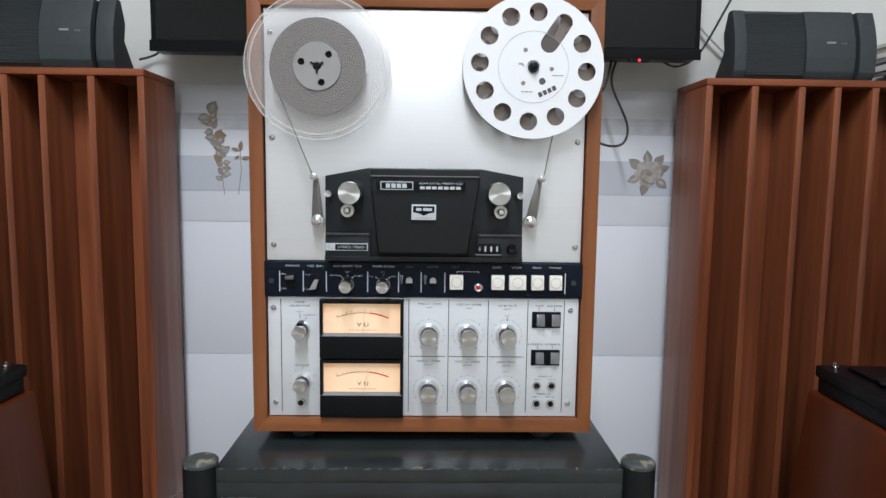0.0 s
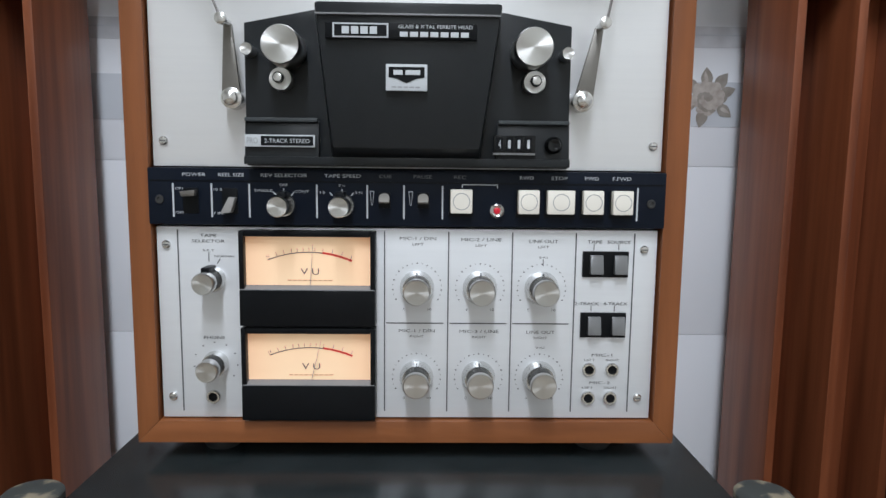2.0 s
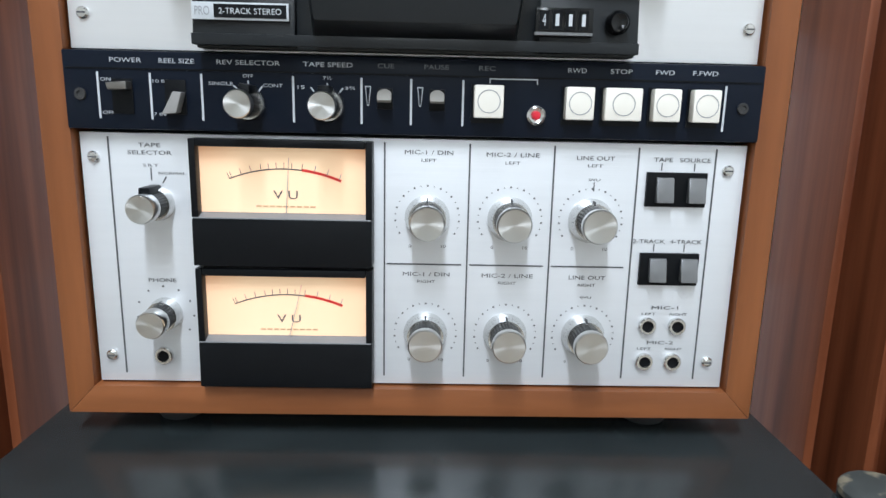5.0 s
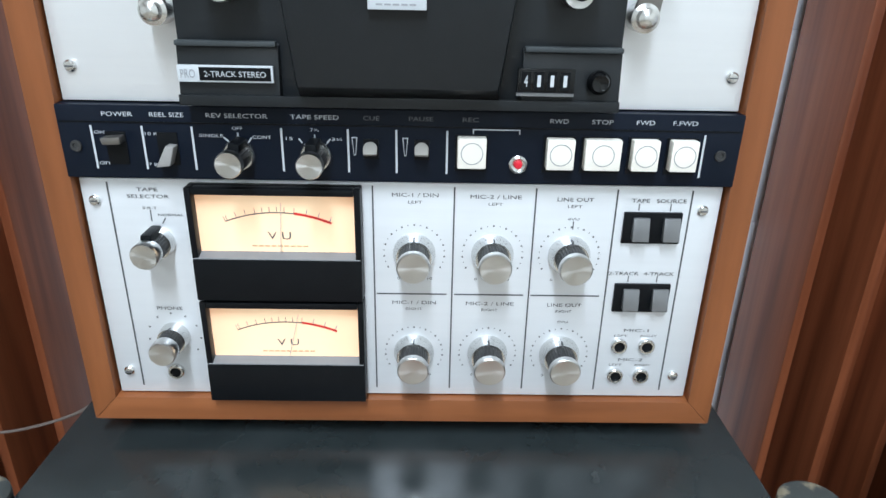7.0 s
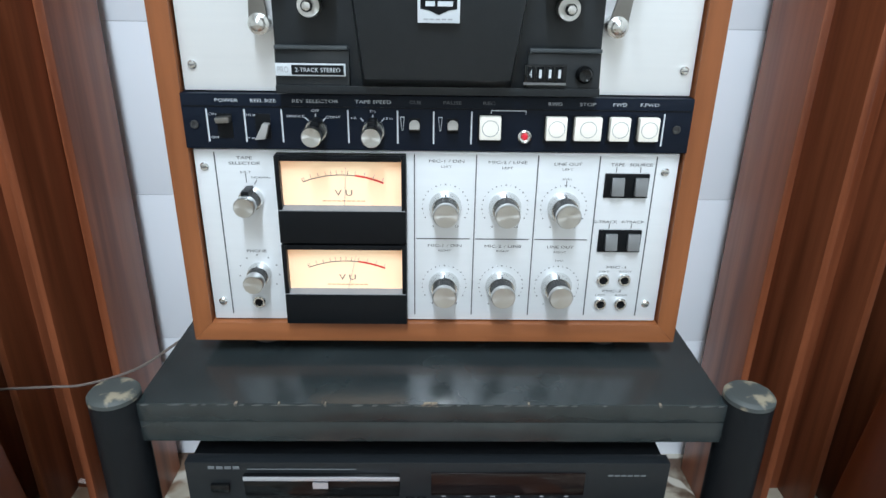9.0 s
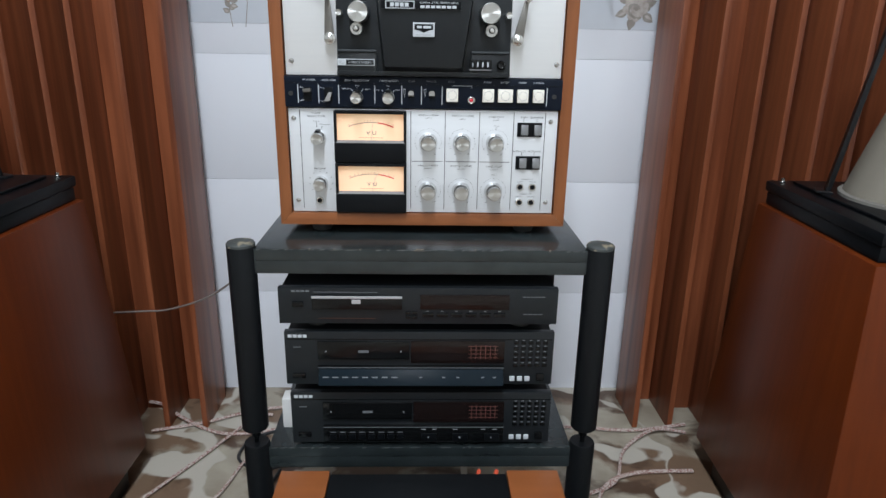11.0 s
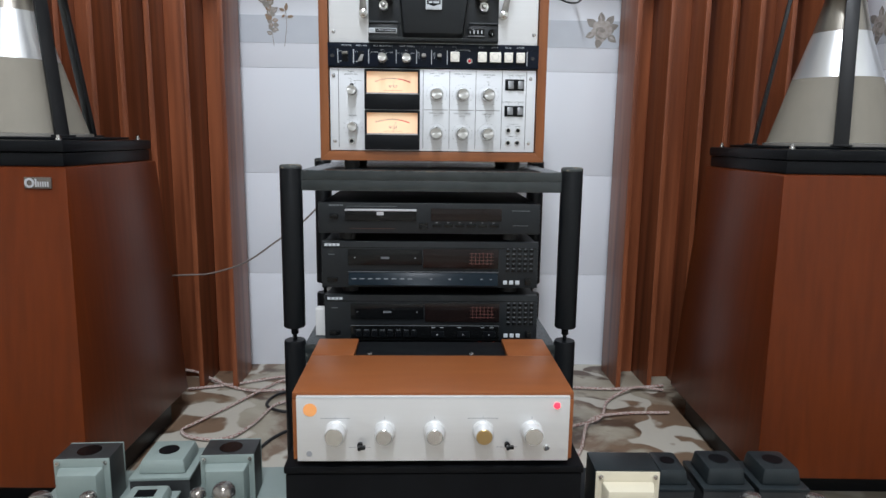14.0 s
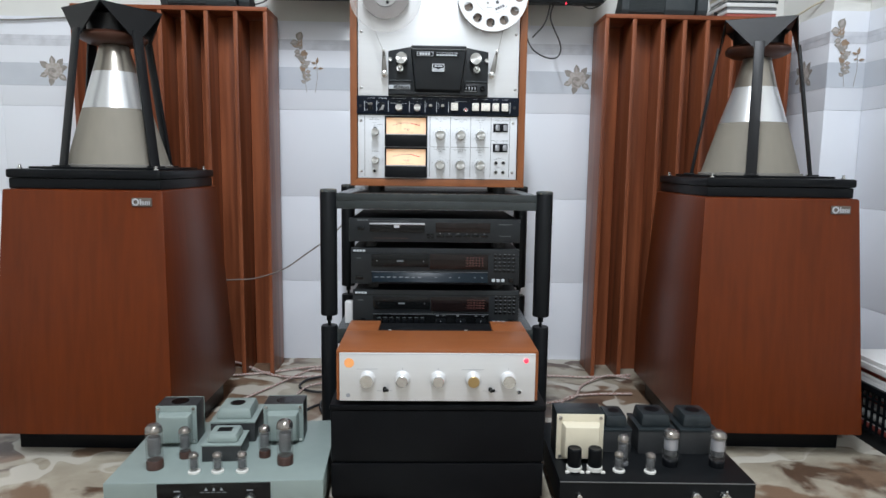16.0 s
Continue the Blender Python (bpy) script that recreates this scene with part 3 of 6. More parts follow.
# ---- rack ----
CX = -0.006
rack = thing("equipment_rack", (CX, 0.95, FZ), "black two-tier equipment rack with round posts and worn edges", "rack")
ZT, ZL = 0.584, 0.250
for z in (ZT, ZL):
    sh = part("shelf", box(CX - 0.243, CX + 0.243, 0.746, 1.155, z - 0.018, z, 0.0009), "shelf_sheen", rack)
    part("front_rail", box(CX - 0.243, CX + 0.243, 0.7464, 0.765, z - 0.038, z - 0.0181, 0.0006), "shelf_sheen", rack)
    part("back_rail", box(CX - 0.243, CX + 0.243, 1.137, 1.1535, z - 0.038, z - 0.0182, 0.002), "rack", rack)
    for sx in (-1, 1):
        part("side_rail", box(CX + sx * 0.235 - 0.008, CX + sx * 0.235 + 0.008, 0.7655, 1.1365, z - 0.038, z - 0.0182, 0.002), "rack", rack)
random.seed(5)
for cx, w in ((-0.012, 0.0040), (-0.0055, 0.0030), (-0.133, 0.0010), (-0.168, 0.0016), (-0.095, 0.0012), (0.072, 0.0012), (0.181, 0.0016)):
    pts = [(cx + w * (1 + random.uniform(-0.35, 0.35)) * math.cos(a * 0.785), ZT - 0.0008 + 0.0017 * (1 + random.uniform(-0.4, 0.3)) * math.sin(a * 0.785)) for a in range(8)]
    part("chipped_edge", prism([(x, min(z, ZT + 0.0002)) for x, z in pts], 0.7456, 0.7492), "chip", rack, "bare chipped spot on the edge")
random.seed(8)
for z, y in ((ZT, 0.746), (ZL, 0.746)):
    worn, x = bmesh.new(), CX - 0.240
    while x < CX + 0.236:
        run, w = random.uniform(0.004, 0.022), random.uniform(0.0004, 0.0015)
        if random.random() < 0.8:
            worn = prism([(x, z - 0.0007 - w * 0.5), (x + run * 0.3, z - 0.0009 - w), (x + run * 0.7, z - 0.0008 - w * 0.8), (x + run, z - 0.0007), (x + run * 0.5, z - 0.0003)], y - 0.0003, y + 0.0008, bm=worn)
        x += run + random.uniform(0.0, 0.008)
    tagged(part("worn_edge", worn, "rubbed", rack, "rubbed pale paint along the shelf edge", smooth=0), kind="stuff")
for px in (CX - 0.262, CX + 0.262):
    for py in (0.752, 1.150):
        part("post", lathe([(0.019, 0.284), (0.0205, 0.286), (0.0205, 0.5855), (0.0200, 0.5865)], (px, py, 0), "z", 28), "rack_post", rack)
        part("post_cap", lathe([(0.0195, 0.5866), (0.0207, 0.5870), (0.0205, 0.5905), (0.0185, 0.5928), (0.0160, 0.5936), (0, 0.5940)], (px, py, 0), "z", 28), "chipped", rack, "scuffed post cap with bare patches")
        part("spike", lathe([(0.004, 0.258), (0.004, 0.268), (0.007, 0.270), (0.007, 0.2838)], (px, py, 0), "z", 14), "black", rack)
        part("lower_post", lathe([(0.0205, FZ), (0.0205, 0.254), (0.019, 0.2575), (0, 0.2578)], (px, py, 0), "z", 28), "rack_post", rack)


# ---- reel-to-reel deck ----
DX = -0.0045
deck = thing("tape_deck", (DX, 0.94, ZT), "silver reel-to-reel tape deck in a teak cabinet on the rack", "tape deck")
YP = 0.825
XA, XB, ZA, ZB, TH, TW = -0.2225, 0.2135, 0.600, 1.152, 0.018, 0.017
for pts, mt, nm in (([(XA, ZA), (XA + TW, ZA + TH), (XA + TW, ZB - TH), (XA, ZB)], "teak_side", "cabinet_side"), ([(XB, ZA), (XB - TW, ZA + TH), (XB - TW, ZB - TH), (XB, ZB)], "teak_side", "cabinet_side"),
                    ([(XA + 0.0003, ZB), (XA + TW + 0.0001, ZB - TH), (XB - TW - 0.0001, ZB - TH), (XB - 0.0003, ZB)], "teak", "cabinet_top"),
                    ([(XA + 0.0003, ZA), (XA + TW + 0.0001, ZA + TH), (XB - TW - 0.0001, ZA + TH), (XB - 0.0003, ZA)], "teak", "cabinet_bottom")):
    part(nm, prism(pts, 0.8195, 1.060, 0.0003), mt, deck)
part("back_panel", box(-0.205, 0.196, 1.045, 1.055, 0.619, 1.133), "black", deck)
for fx in (-0.165, 0.156):
    for fy in (0.855, 1.02):
        part("foot", lathe([(0.014, 0), (0.016, 0.003), (0.016, 0.0155)], (fx, fy, ZT + 0.0003), "z", 20), "rubber", deck)
upper = part("upper_panel", box(-0.2035, 0.1945, YP, YP + 0.02, 0.8225, 1.1315, 0.0006), "alu", deck, "brushed aluminium transport panel")
lower = part("lower_panel", box(-0.2035, 0.1945, YP, YP + 0.02, 0.6195, 0.7755, 0.0006), "alu_low", deck, "satin aluminium control panel")
part("chassis", box(-0.2050, 0.1960, YP + 0.021, 1.044, 0.6190, 1.1330), "black", deck)


def screw(x, z, y=YP, parent=upper):
    p = part("screw", lathe([(0.0035, 0), (0.0035, 0.0012), (0.0026, 0.0022), (0, 0.0026)], (x, y, z), "y", 14), "chrome", parent)
    part("slot", box(x - 0.0022, x + 0.0022, y - 0.0029, y - 0.0026, z - 0.0004, z + 0.0004), "ink", p)


for x, z in ((-0.196, 1.103), (-0.195, 0.976), (-0.195, 0.842), (0.187, 1.106), (0.186, 0.975), (0.187, 0.842)):
    screw(x, z)
for x, z in ((-0.196, 0.761), (0.184, 0.760), (-0.195, 0.637), (0.184, 0.637)):
    screw(x, z, YP, lower)

# control strip
strip = part("control_strip", box(-0.2060, 0.1970, 0.8182, YP + 0.015, 0.7775, 0.8215, 0.0012), "navy", deck, "glossy blue-black control strip")
YS = 0.8179
part("strip_groove", box(-0.2040, 0.1950, YS - 0.0002, YS, 0.8112, 0.8120), "black", strip)
for x in (-0.1865, -0.157, -0.128, -0.076, -0.037, -0.0085, 0.0215, 0.1745):
    part("divider", box(x - 0.0006, x + 0.0006, YS - 0.0003, YS, 0.7835, 0.8095), "white_ink", strip, smooth=0)
for s, x, w, mt in (("POWER", -0.170, 0.019, "white_ink"), ("REEL SIZE", -0.1415, 0.021, "white_ink"), ("REV SELECTOR", -0.101, 0.038, "white_ink"),
                    ("TAPE SPEED", -0.056, 0.030, "white_ink"), ("CUE", -0.023, 0.010, "dim_ink"), ("PAUSE", 0.006, 0.015, "dim_ink"), ("REC", 0.035, 0.010, "dim_ink"),
                    ("RWD", 0.087, 0.0115, "white_ink"), ("STOP", 0.1125, 0.0135, "white_ink"), ("FWD", 0.138, 0.0115, "white_ink"), ("F.FWD", 0.1615, 0.0155, "white_ink")):
    words(s, x, 0.8163, w * 0.94, 0.0026, YS - 0.0004, mt, strip)
for s, x, z, w in (("ON", -0.182, 0.8055, 0.006), ("OFF", -0.1815, 0.7870, 0.007), ("10 IN", -0.151, 0.8050, 0.009), ("7 IN", -0.1525, 0.7865, 0.007),
                   ("SINGLE", -0.117, 0.8045, 0.014), ("OFF", -0.1015, 0.8090, 0.006), ("CONT", -0.0875, 0.8040, 0.011),
                   ("15", -0.0715, 0.8035, 0.004), ("7\u00bd", -0.0565, 0.8088, 0.005), ("3\u00be", -0.0435, 0.8035, 0.006)):
    words(s, x, z, w, 0.0019, YS - 0.0004, "white_ink", strip)
for x0, z0, x1, z1 in ((-0.110, 0.8035, -0.107, 0.801), (-0.1015, 0.8065, -0.1015, 0.8035), (-0.0935, 0.8035, -0.0955, 0.801),
                       (-0.066, 0.8035, -0.064, 0.801), (-0.0565, 0.806, -0.0565, 0.803), (-0.0475, 0.8035, -0.0495, 0.801)):
    d = Vector((x1 - x0, 0, z1 - z0)).normalized() * 0.0004
    part("pointer_line", prism([(x0 - d.z, z0 + d.x), (x1 - d.z, z1 + d.x), (x1 + d.z, z1 - d.x), (x0 + d.z, z0 - d.x)], YS - 0.0003, YS), "white_ink", strip, smooth=0)
# bracket over record key
part("bracket_line", box(0.0365, 0.0645, YS - 0.0003, YS, 0.8103, 0.8109, bm=box(0.0365, 0.0371, YS - 0.0003, YS, 0.8080, 0.8103, bm=box(0.0639, 0.0645, YS - 0.0003, YS, 0.8080, 0.8103))), "white_ink", strip, smooth=0)


def circle_line(x, z, y, r, w, material, parent, name="ring_print"):
    b = bmesh.new()
    n = 28
    a = [b.verts.new((x + r * math.cos(2 * math.pi * i / n), y, z + r * math.sin(2 * math.pi * i / n))) for i in range(n)]
    c = [b.verts.new((x + (r - w) * math.cos(2 * math.pi * i / n), y, z + (r - w) * math.sin(2 * math.pi * i / n))) for i in range(n)]
    for i in range(n):
        b.faces.new((a[i], a[(i + 1) % n], c[(i + 1) % n], c[i]))
    return part(name, b, material, parent, smooth=0)


for x0, x1 in ((0.0275, 0.0445), (0.0800, 0.0965), (0.1025, 0.1240), (0.1305, 0.1465), (0.1535, 0.1695)):
    well = part("key_well", box(x0 - 0.0012, x1 + 0.0012, YS - 0.0006, YS, 0.7855, 0.8075), "black", strip)
    k = part("key", box(x0, x1, 0.8105, YS, 0.7885, 0.8070, 0.0012), "key", strip, "ivory square push key")
    circle_line((x0 + x1) / 2, 0.7978, 0.8103, 0.0066, 0.0005, "ink_soft", k)
led = part("record_lamp", lathe([(0.0055, 0), (0.0055, 0.003), (0.0042, 0.004), (0.0028, 0.0032)], (0.0640, YS, 0.7905), "y", 20), "chrome", strip)
part("lens", lathe([(0.0026, 0), (0.0022, 0.0012), (0, 0.0018)], (0.0640, YS - 0.0032, 0.7905), "y", 16), "red_lamp", led, "red lamp lens")
for x in (-0.173, -0.143):
    sl = part("switch_slot", box(x - 0.006, x + 0.006, YS - 0.0006, YS, 0.7865, 0.8060, 0.0002), "black", strip)
up = part("switch_lever", prism([(-0.179, 0.8035), (-0.1675, 0.8045), (-0.1675, 0.8000), (-0.178, 0.7995)], 0.810, YS, 0.0008), "steel", strip)
part("switch_lever", prism([(-0.149, 0.7865), (-0.1405, 0.7875), (-0.1370, 0.7990), (-0.1420, 0.7995)], 0.810, YS, 0.0008), "hub", strip)
for x in (-0.0235, 0.0065):
    part("switch_slot", box(x - 0.0045, x + 0.0045, YS - 0.0006, YS, 0.7920, 0.8040, 0.0002), "black", strip)
    arch = [(0.0042 * math.cos(math.pi * k / 8), 0.0042 * math.sin(math.pi * k / 8)) for k in range(9)]
    lever = prism(arch + [(-0.0040, -0.0042), (0.0040, -0.0042)], -0.0022, 0.0, 0.0006)
    bmesh.ops.transform(lever, matrix=Matrix.Translation((x, YS - 0.0055, 0.7990)) @ Matrix.Rotation(radians(-38), 4, "X"), verts=lever.verts)
    part("switch_lever", lever, "dust", strip, "rounded metal lever")
    part("lever_stem", box(x - 0.0016, x + 0.0016, YS - 0.0062, YS - 0.0002, 0.7960, 0.7985), "black", strip)
    part("wedge_print", prism([(x - 0.0115, 0.8050), (x - 0.0080, 0.8050), (x - 0.0092, 0.7940), (x - 0.0103, 0.7940)], YS - 0.0003, YS), "white_ink", strip, smooth=0)
    part("wedge_inner", prism([(x - 0.0109, 0.8044), (x - 0.0086, 0.8044), (x - 0.0094, 0.7946), (x - 0.0101, 0.7946)], YS - 0.0005, YS - 0.0003), "navy", strip, smooth=0)
for x in (-0.197, 0.1855):
    part("blind_screw", lathe([(0.0035, 0), (0.0032, 0.001), (0.0018, 0.001), (0.0015, 0.0004)], (x, YS, 0.797), "y", 14), "rubber", strip)


def knob(x, z, y, r1, h1, r2, h2, parent, wing=False, turn=0.0, name="knob", band=0.005):
    """A bright dished skirt, a dark ribbed grip and a spun metal cap."""
    k = part(name, lathe([(r1, 0), (r1, 0.0016), (r1 * 0.98, 0.0026), (r2 * 1.10, h1), (r2 * 0.9, h1)], (x, y, z), "y", 40), "chrome", parent, "spun aluminium knob")
    grip = bmesh.new()
    n, rings = 60, []
    for hh in (h1 - 0.0002, h2 - band):
        rings.append([grip.verts.new((x + r2 * (0.955 - 0.035 * (i % 2)) * math.cos(2 * math.pi * i / n), y - hh, z + r2 * (0.955 - 0.035 * (i % 2)) * math.sin(2 * math.pi * i / n))) for i in range(n)])
    for i in range(n):
        grip.faces.new((rings[0][i], rings[0][(i + 1) % n], rings[1][(i + 1) % n], rings[1][i]))
    bmesh.ops.recalc_face_normals(grip, faces=grip.faces)
    part("knob_grip", grip, "knurl", k, "dark ribbed grip", smooth=0)
    part("knob_cap", lathe([(r2 * 0.90, h2 - band - 0.0002), (r2, h2 - band + 0.0003), (r2, h2 - 0.0009), (r2 * 0.93, h2), (r2 * 0.35, h2 - 0.0004), (0, h2 - 0.0004)], (x, y, z), "y", 40), "spun", k)
    part("index_mark", box(x - 0.0005, x + 0.0005, y - h1 - 0.0003, y - 0.0030, z + r2 * 1.0, z + r1 * 0.93), "ink", k)
    if wing:
        w = prism([(-0.0042, 0), (0.0042, 0), (0.0030, r1 * 1.12), (-0.0030, r1 * 1.12)], -h2 * 0.72, -0.0005, 0.0008)
        bmesh.ops.transform(w, matrix=Matrix.Translation((x, y, z)) @ Matrix.Rotation(radians(turn), 4, "Y"), verts=w.verts)
        part("pointer", w, "black", k)
    return k


for kx, turn in ((-0.1015, 12), (-0.0562, 0)):
    knob(kx, 0.7933, YS, 0.0098, 0.0040, 0.0078, 0.0250, strip, True, turn)

# lower control panel
YQ = YP - 0.0003
for x in (-0.187, -0.024, 0.027, 0.078, 0.129, 0.176):
    part("panel_line", box(x - 0.0005, x + 0.0005, YQ, YP + 0.0005, 0.625, 0.773), "ink", lower, smooth=0)
for x0, x1 in ((-0.0225, 0.0235), (0.0285, 0.0745), (0.0795, 0.1250)):
    part("panel_line", box(x0, x1, YQ, YP + 0.0005, 0.6983, 0.6992), "ink", lower, smooth=0)
YT = YP - 0.0004
for s, x, z, w, h in (("TAPE", -0.1630, 0.7685, 0.013, 0.0024), ("SELECTOR", -0.1630, 0.7640, 0.026, 0.0024), ("S.R.T", -0.163, 0.7565, 0.009, 0.0016), ("NORMAL", -0.1505, 0.7520, 0.016, 0.0016),
                      ("PHONE", -0.1605, 0.6860, 0.017, 0.0024),
                      ("MIC-1 / DIN", 0.0025, 0.7675, 0.029, 0.0025), ("LEFT", 0.0025, 0.7628, 0.009, 0.0018), ("MIC-2 / LINE", 0.0530, 0.7670, 0.032, 0.0025), ("LEFT", 0.0530, 0.7622, 0.009, 0.0018),
                      ("LINE OUT", 0.1030, 0.7660, 0.023, 0.0025), ("LEFT", 0.1030, 0.7615, 0.009, 0.0018), ("0VU", 0.1030, 0.7530, 0.007, 0.0016),
                      ("MIC-1 / DIN", 0.0020, 0.6925, 0.029, 0.0025), ("RIGHT", 0.0020, 0.6878, 0.011, 0.0018), ("MIC-2 / LINE", 0.0525, 0.6922, 0.032, 0.0025), ("RIGHT", 0.0525, 0.6875, 0.011, 0.0018),
                      ("LINE OUT", 0.1025, 0.6918, 0.023, 0.0025), ("RIGHT", 0.1025, 0.6870, 0.011, 0.0018), ("0VU", 0.1025, 0.6790, 0.007, 0.0016),
                      ("TAPE", 0.1440, 0.7660, 0.0115, 0.0025), ("SOURCE", 0.1635, 0.7660, 0.019, 0.0025), ("2-TRACK", 0.1395, 0.7157, 0.020, 0.0024), ("4-TRACK", 0.1627, 0.7157, 0.020, 0.0024),
                      ("MIC-1", 0.1535, 0.6730, 0.017, 0.0022), ("LEFT", 0.1435, 0.6688, 0.009, 0.0016), ("RIGHT", 0.1625, 0.6688, 0.011, 0.0016),
                      ("MIC-2", 0.1525, 0.6497, 0.017, 0.0022), ("LEFT", 0.1425, 0.6455, 0.009, 0.0016), ("RIGHT", 0.1615, 0.6455, 0.011, 0.0016)):
    words(s, x, z, w, h, YT, "ink", lower)
for x, z0, z1 in ((-0.163, 0.7475, 0.755), (0.103, 0.7460, 0.7515), (0.1435, 0.7595, 0.7640), (0.1635, 0.7595, 0.7640), (0.1430, 0.7095, 0.7140), (0.1620, 0.7095, 0.7140)):
    part("lead_line", box(x - 0.0003, x + 0.0003, YQ, YP + 0.0005, z0, z1), "ink", lower, smooth=0)
part("lead_line", prism([(-0.1545, 0.7500), (-0.1539, 0.7497), (-0.1562, 0.7460), (-0.1568, 0.7463)], YQ, YP + 0.0005), "ink", lower, smooth=0)
for kx, kz in ((0.002, 0.728), (0.0525, 0.728), (0.1022, 0.728), (0.002, 0.654), (0.0525, 0.654), (0.1022, 0.654)):
    knob(kx, kz, YP, 0.0137, 0.0088, 0.0103, 0.0250, lower)
    for i in range(21):
        a = radians(-120 + 12 * i)
        r, big = 0.0195, i % 2 == 0
        s = 0.0005 if big else 0.0003
        x, z = kx + r * math.sin(a), kz + r * math.cos(a)
        part("tick", box(x - s, x + s, YQ, YP + 0.0005, z - s, z + s), "ink", lower, smooth=0)
    for s, a in (("0", -150), ("10", 150)):
        words(s, kx + 0.0205 * math.sin(radians(a)), kz + 0.0205 * math.cos(radians(a)), 0.0015 * len(s), 0.0019, YT, "ink", lower)
knob(-0.1605, 0.7335, YP, 0.0104, 0.0060, 0.0085, 0.0255, lower, True, 0, band=0.009)
knob(-0.1600, 0.6645, YP, 0.0104, 0.0080, 0.0085, 0.0248, lower, band=0.009)
for i in range(9):
    a = radians(-130 + 32 * i)
    x, z = -0.160 + 0.0175 * math.sin(a), 0.6645 + 0.0175 * math.cos(a)
    part("tick", box(x - 0.0005, x + 0.0005, YQ, YP + 0.0005, z - 0.0005, z + 0.0005), "ink", lower, smooth=0)
for jx, jz in ((-0.1625, 0.637), (0.143, 0.661), (0.162, 0.661), (0.143, 0.637), (0.1612, 0.637)):
    j = part("jack", lathe([(0.0056, 0), (0.0056, 0.002), (0.0050, 0.0028), (0.0037, 0.0028), (0.0035, 0.0006)], (jx, YP, jz), "y", 22), "chrome", lower)
    part("hole", lathe([(0.0034, 0), (0.0034, 0.0012), (0, 0.0012)], (jx, YP, jz), "y", 16), "black", j)
for z0, z1 in ((0.7375, 0.7585), (0.6880, 0.7085)):
    sw = part("switch_frame", box(0.1345, 0.1715, YP - 0.002, YP + 0.001, z0, z1, 0.0005), "black", lower)
    for x in (0.1400, 0.1595):
        part("rocker", hull8([(x, YP - 0.007, z0 + 0.003), (x + 0.0105, YP - 0.007, z0 + 0.003), (x + 0.0105, YP - 0.002, z0 + 0.003), (x, YP - 0.002, z0 + 0.003)],
                             [(x, YP - 0.0042, z1 - 0.003), (x + 0.0105, YP - 0.0042, z1 - 0.003), (x + 0.0105, YP - 0.002, z1 - 0.003), (x, YP - 0.002, z1 - 0.003)], 0.0006), "rocker", sw)

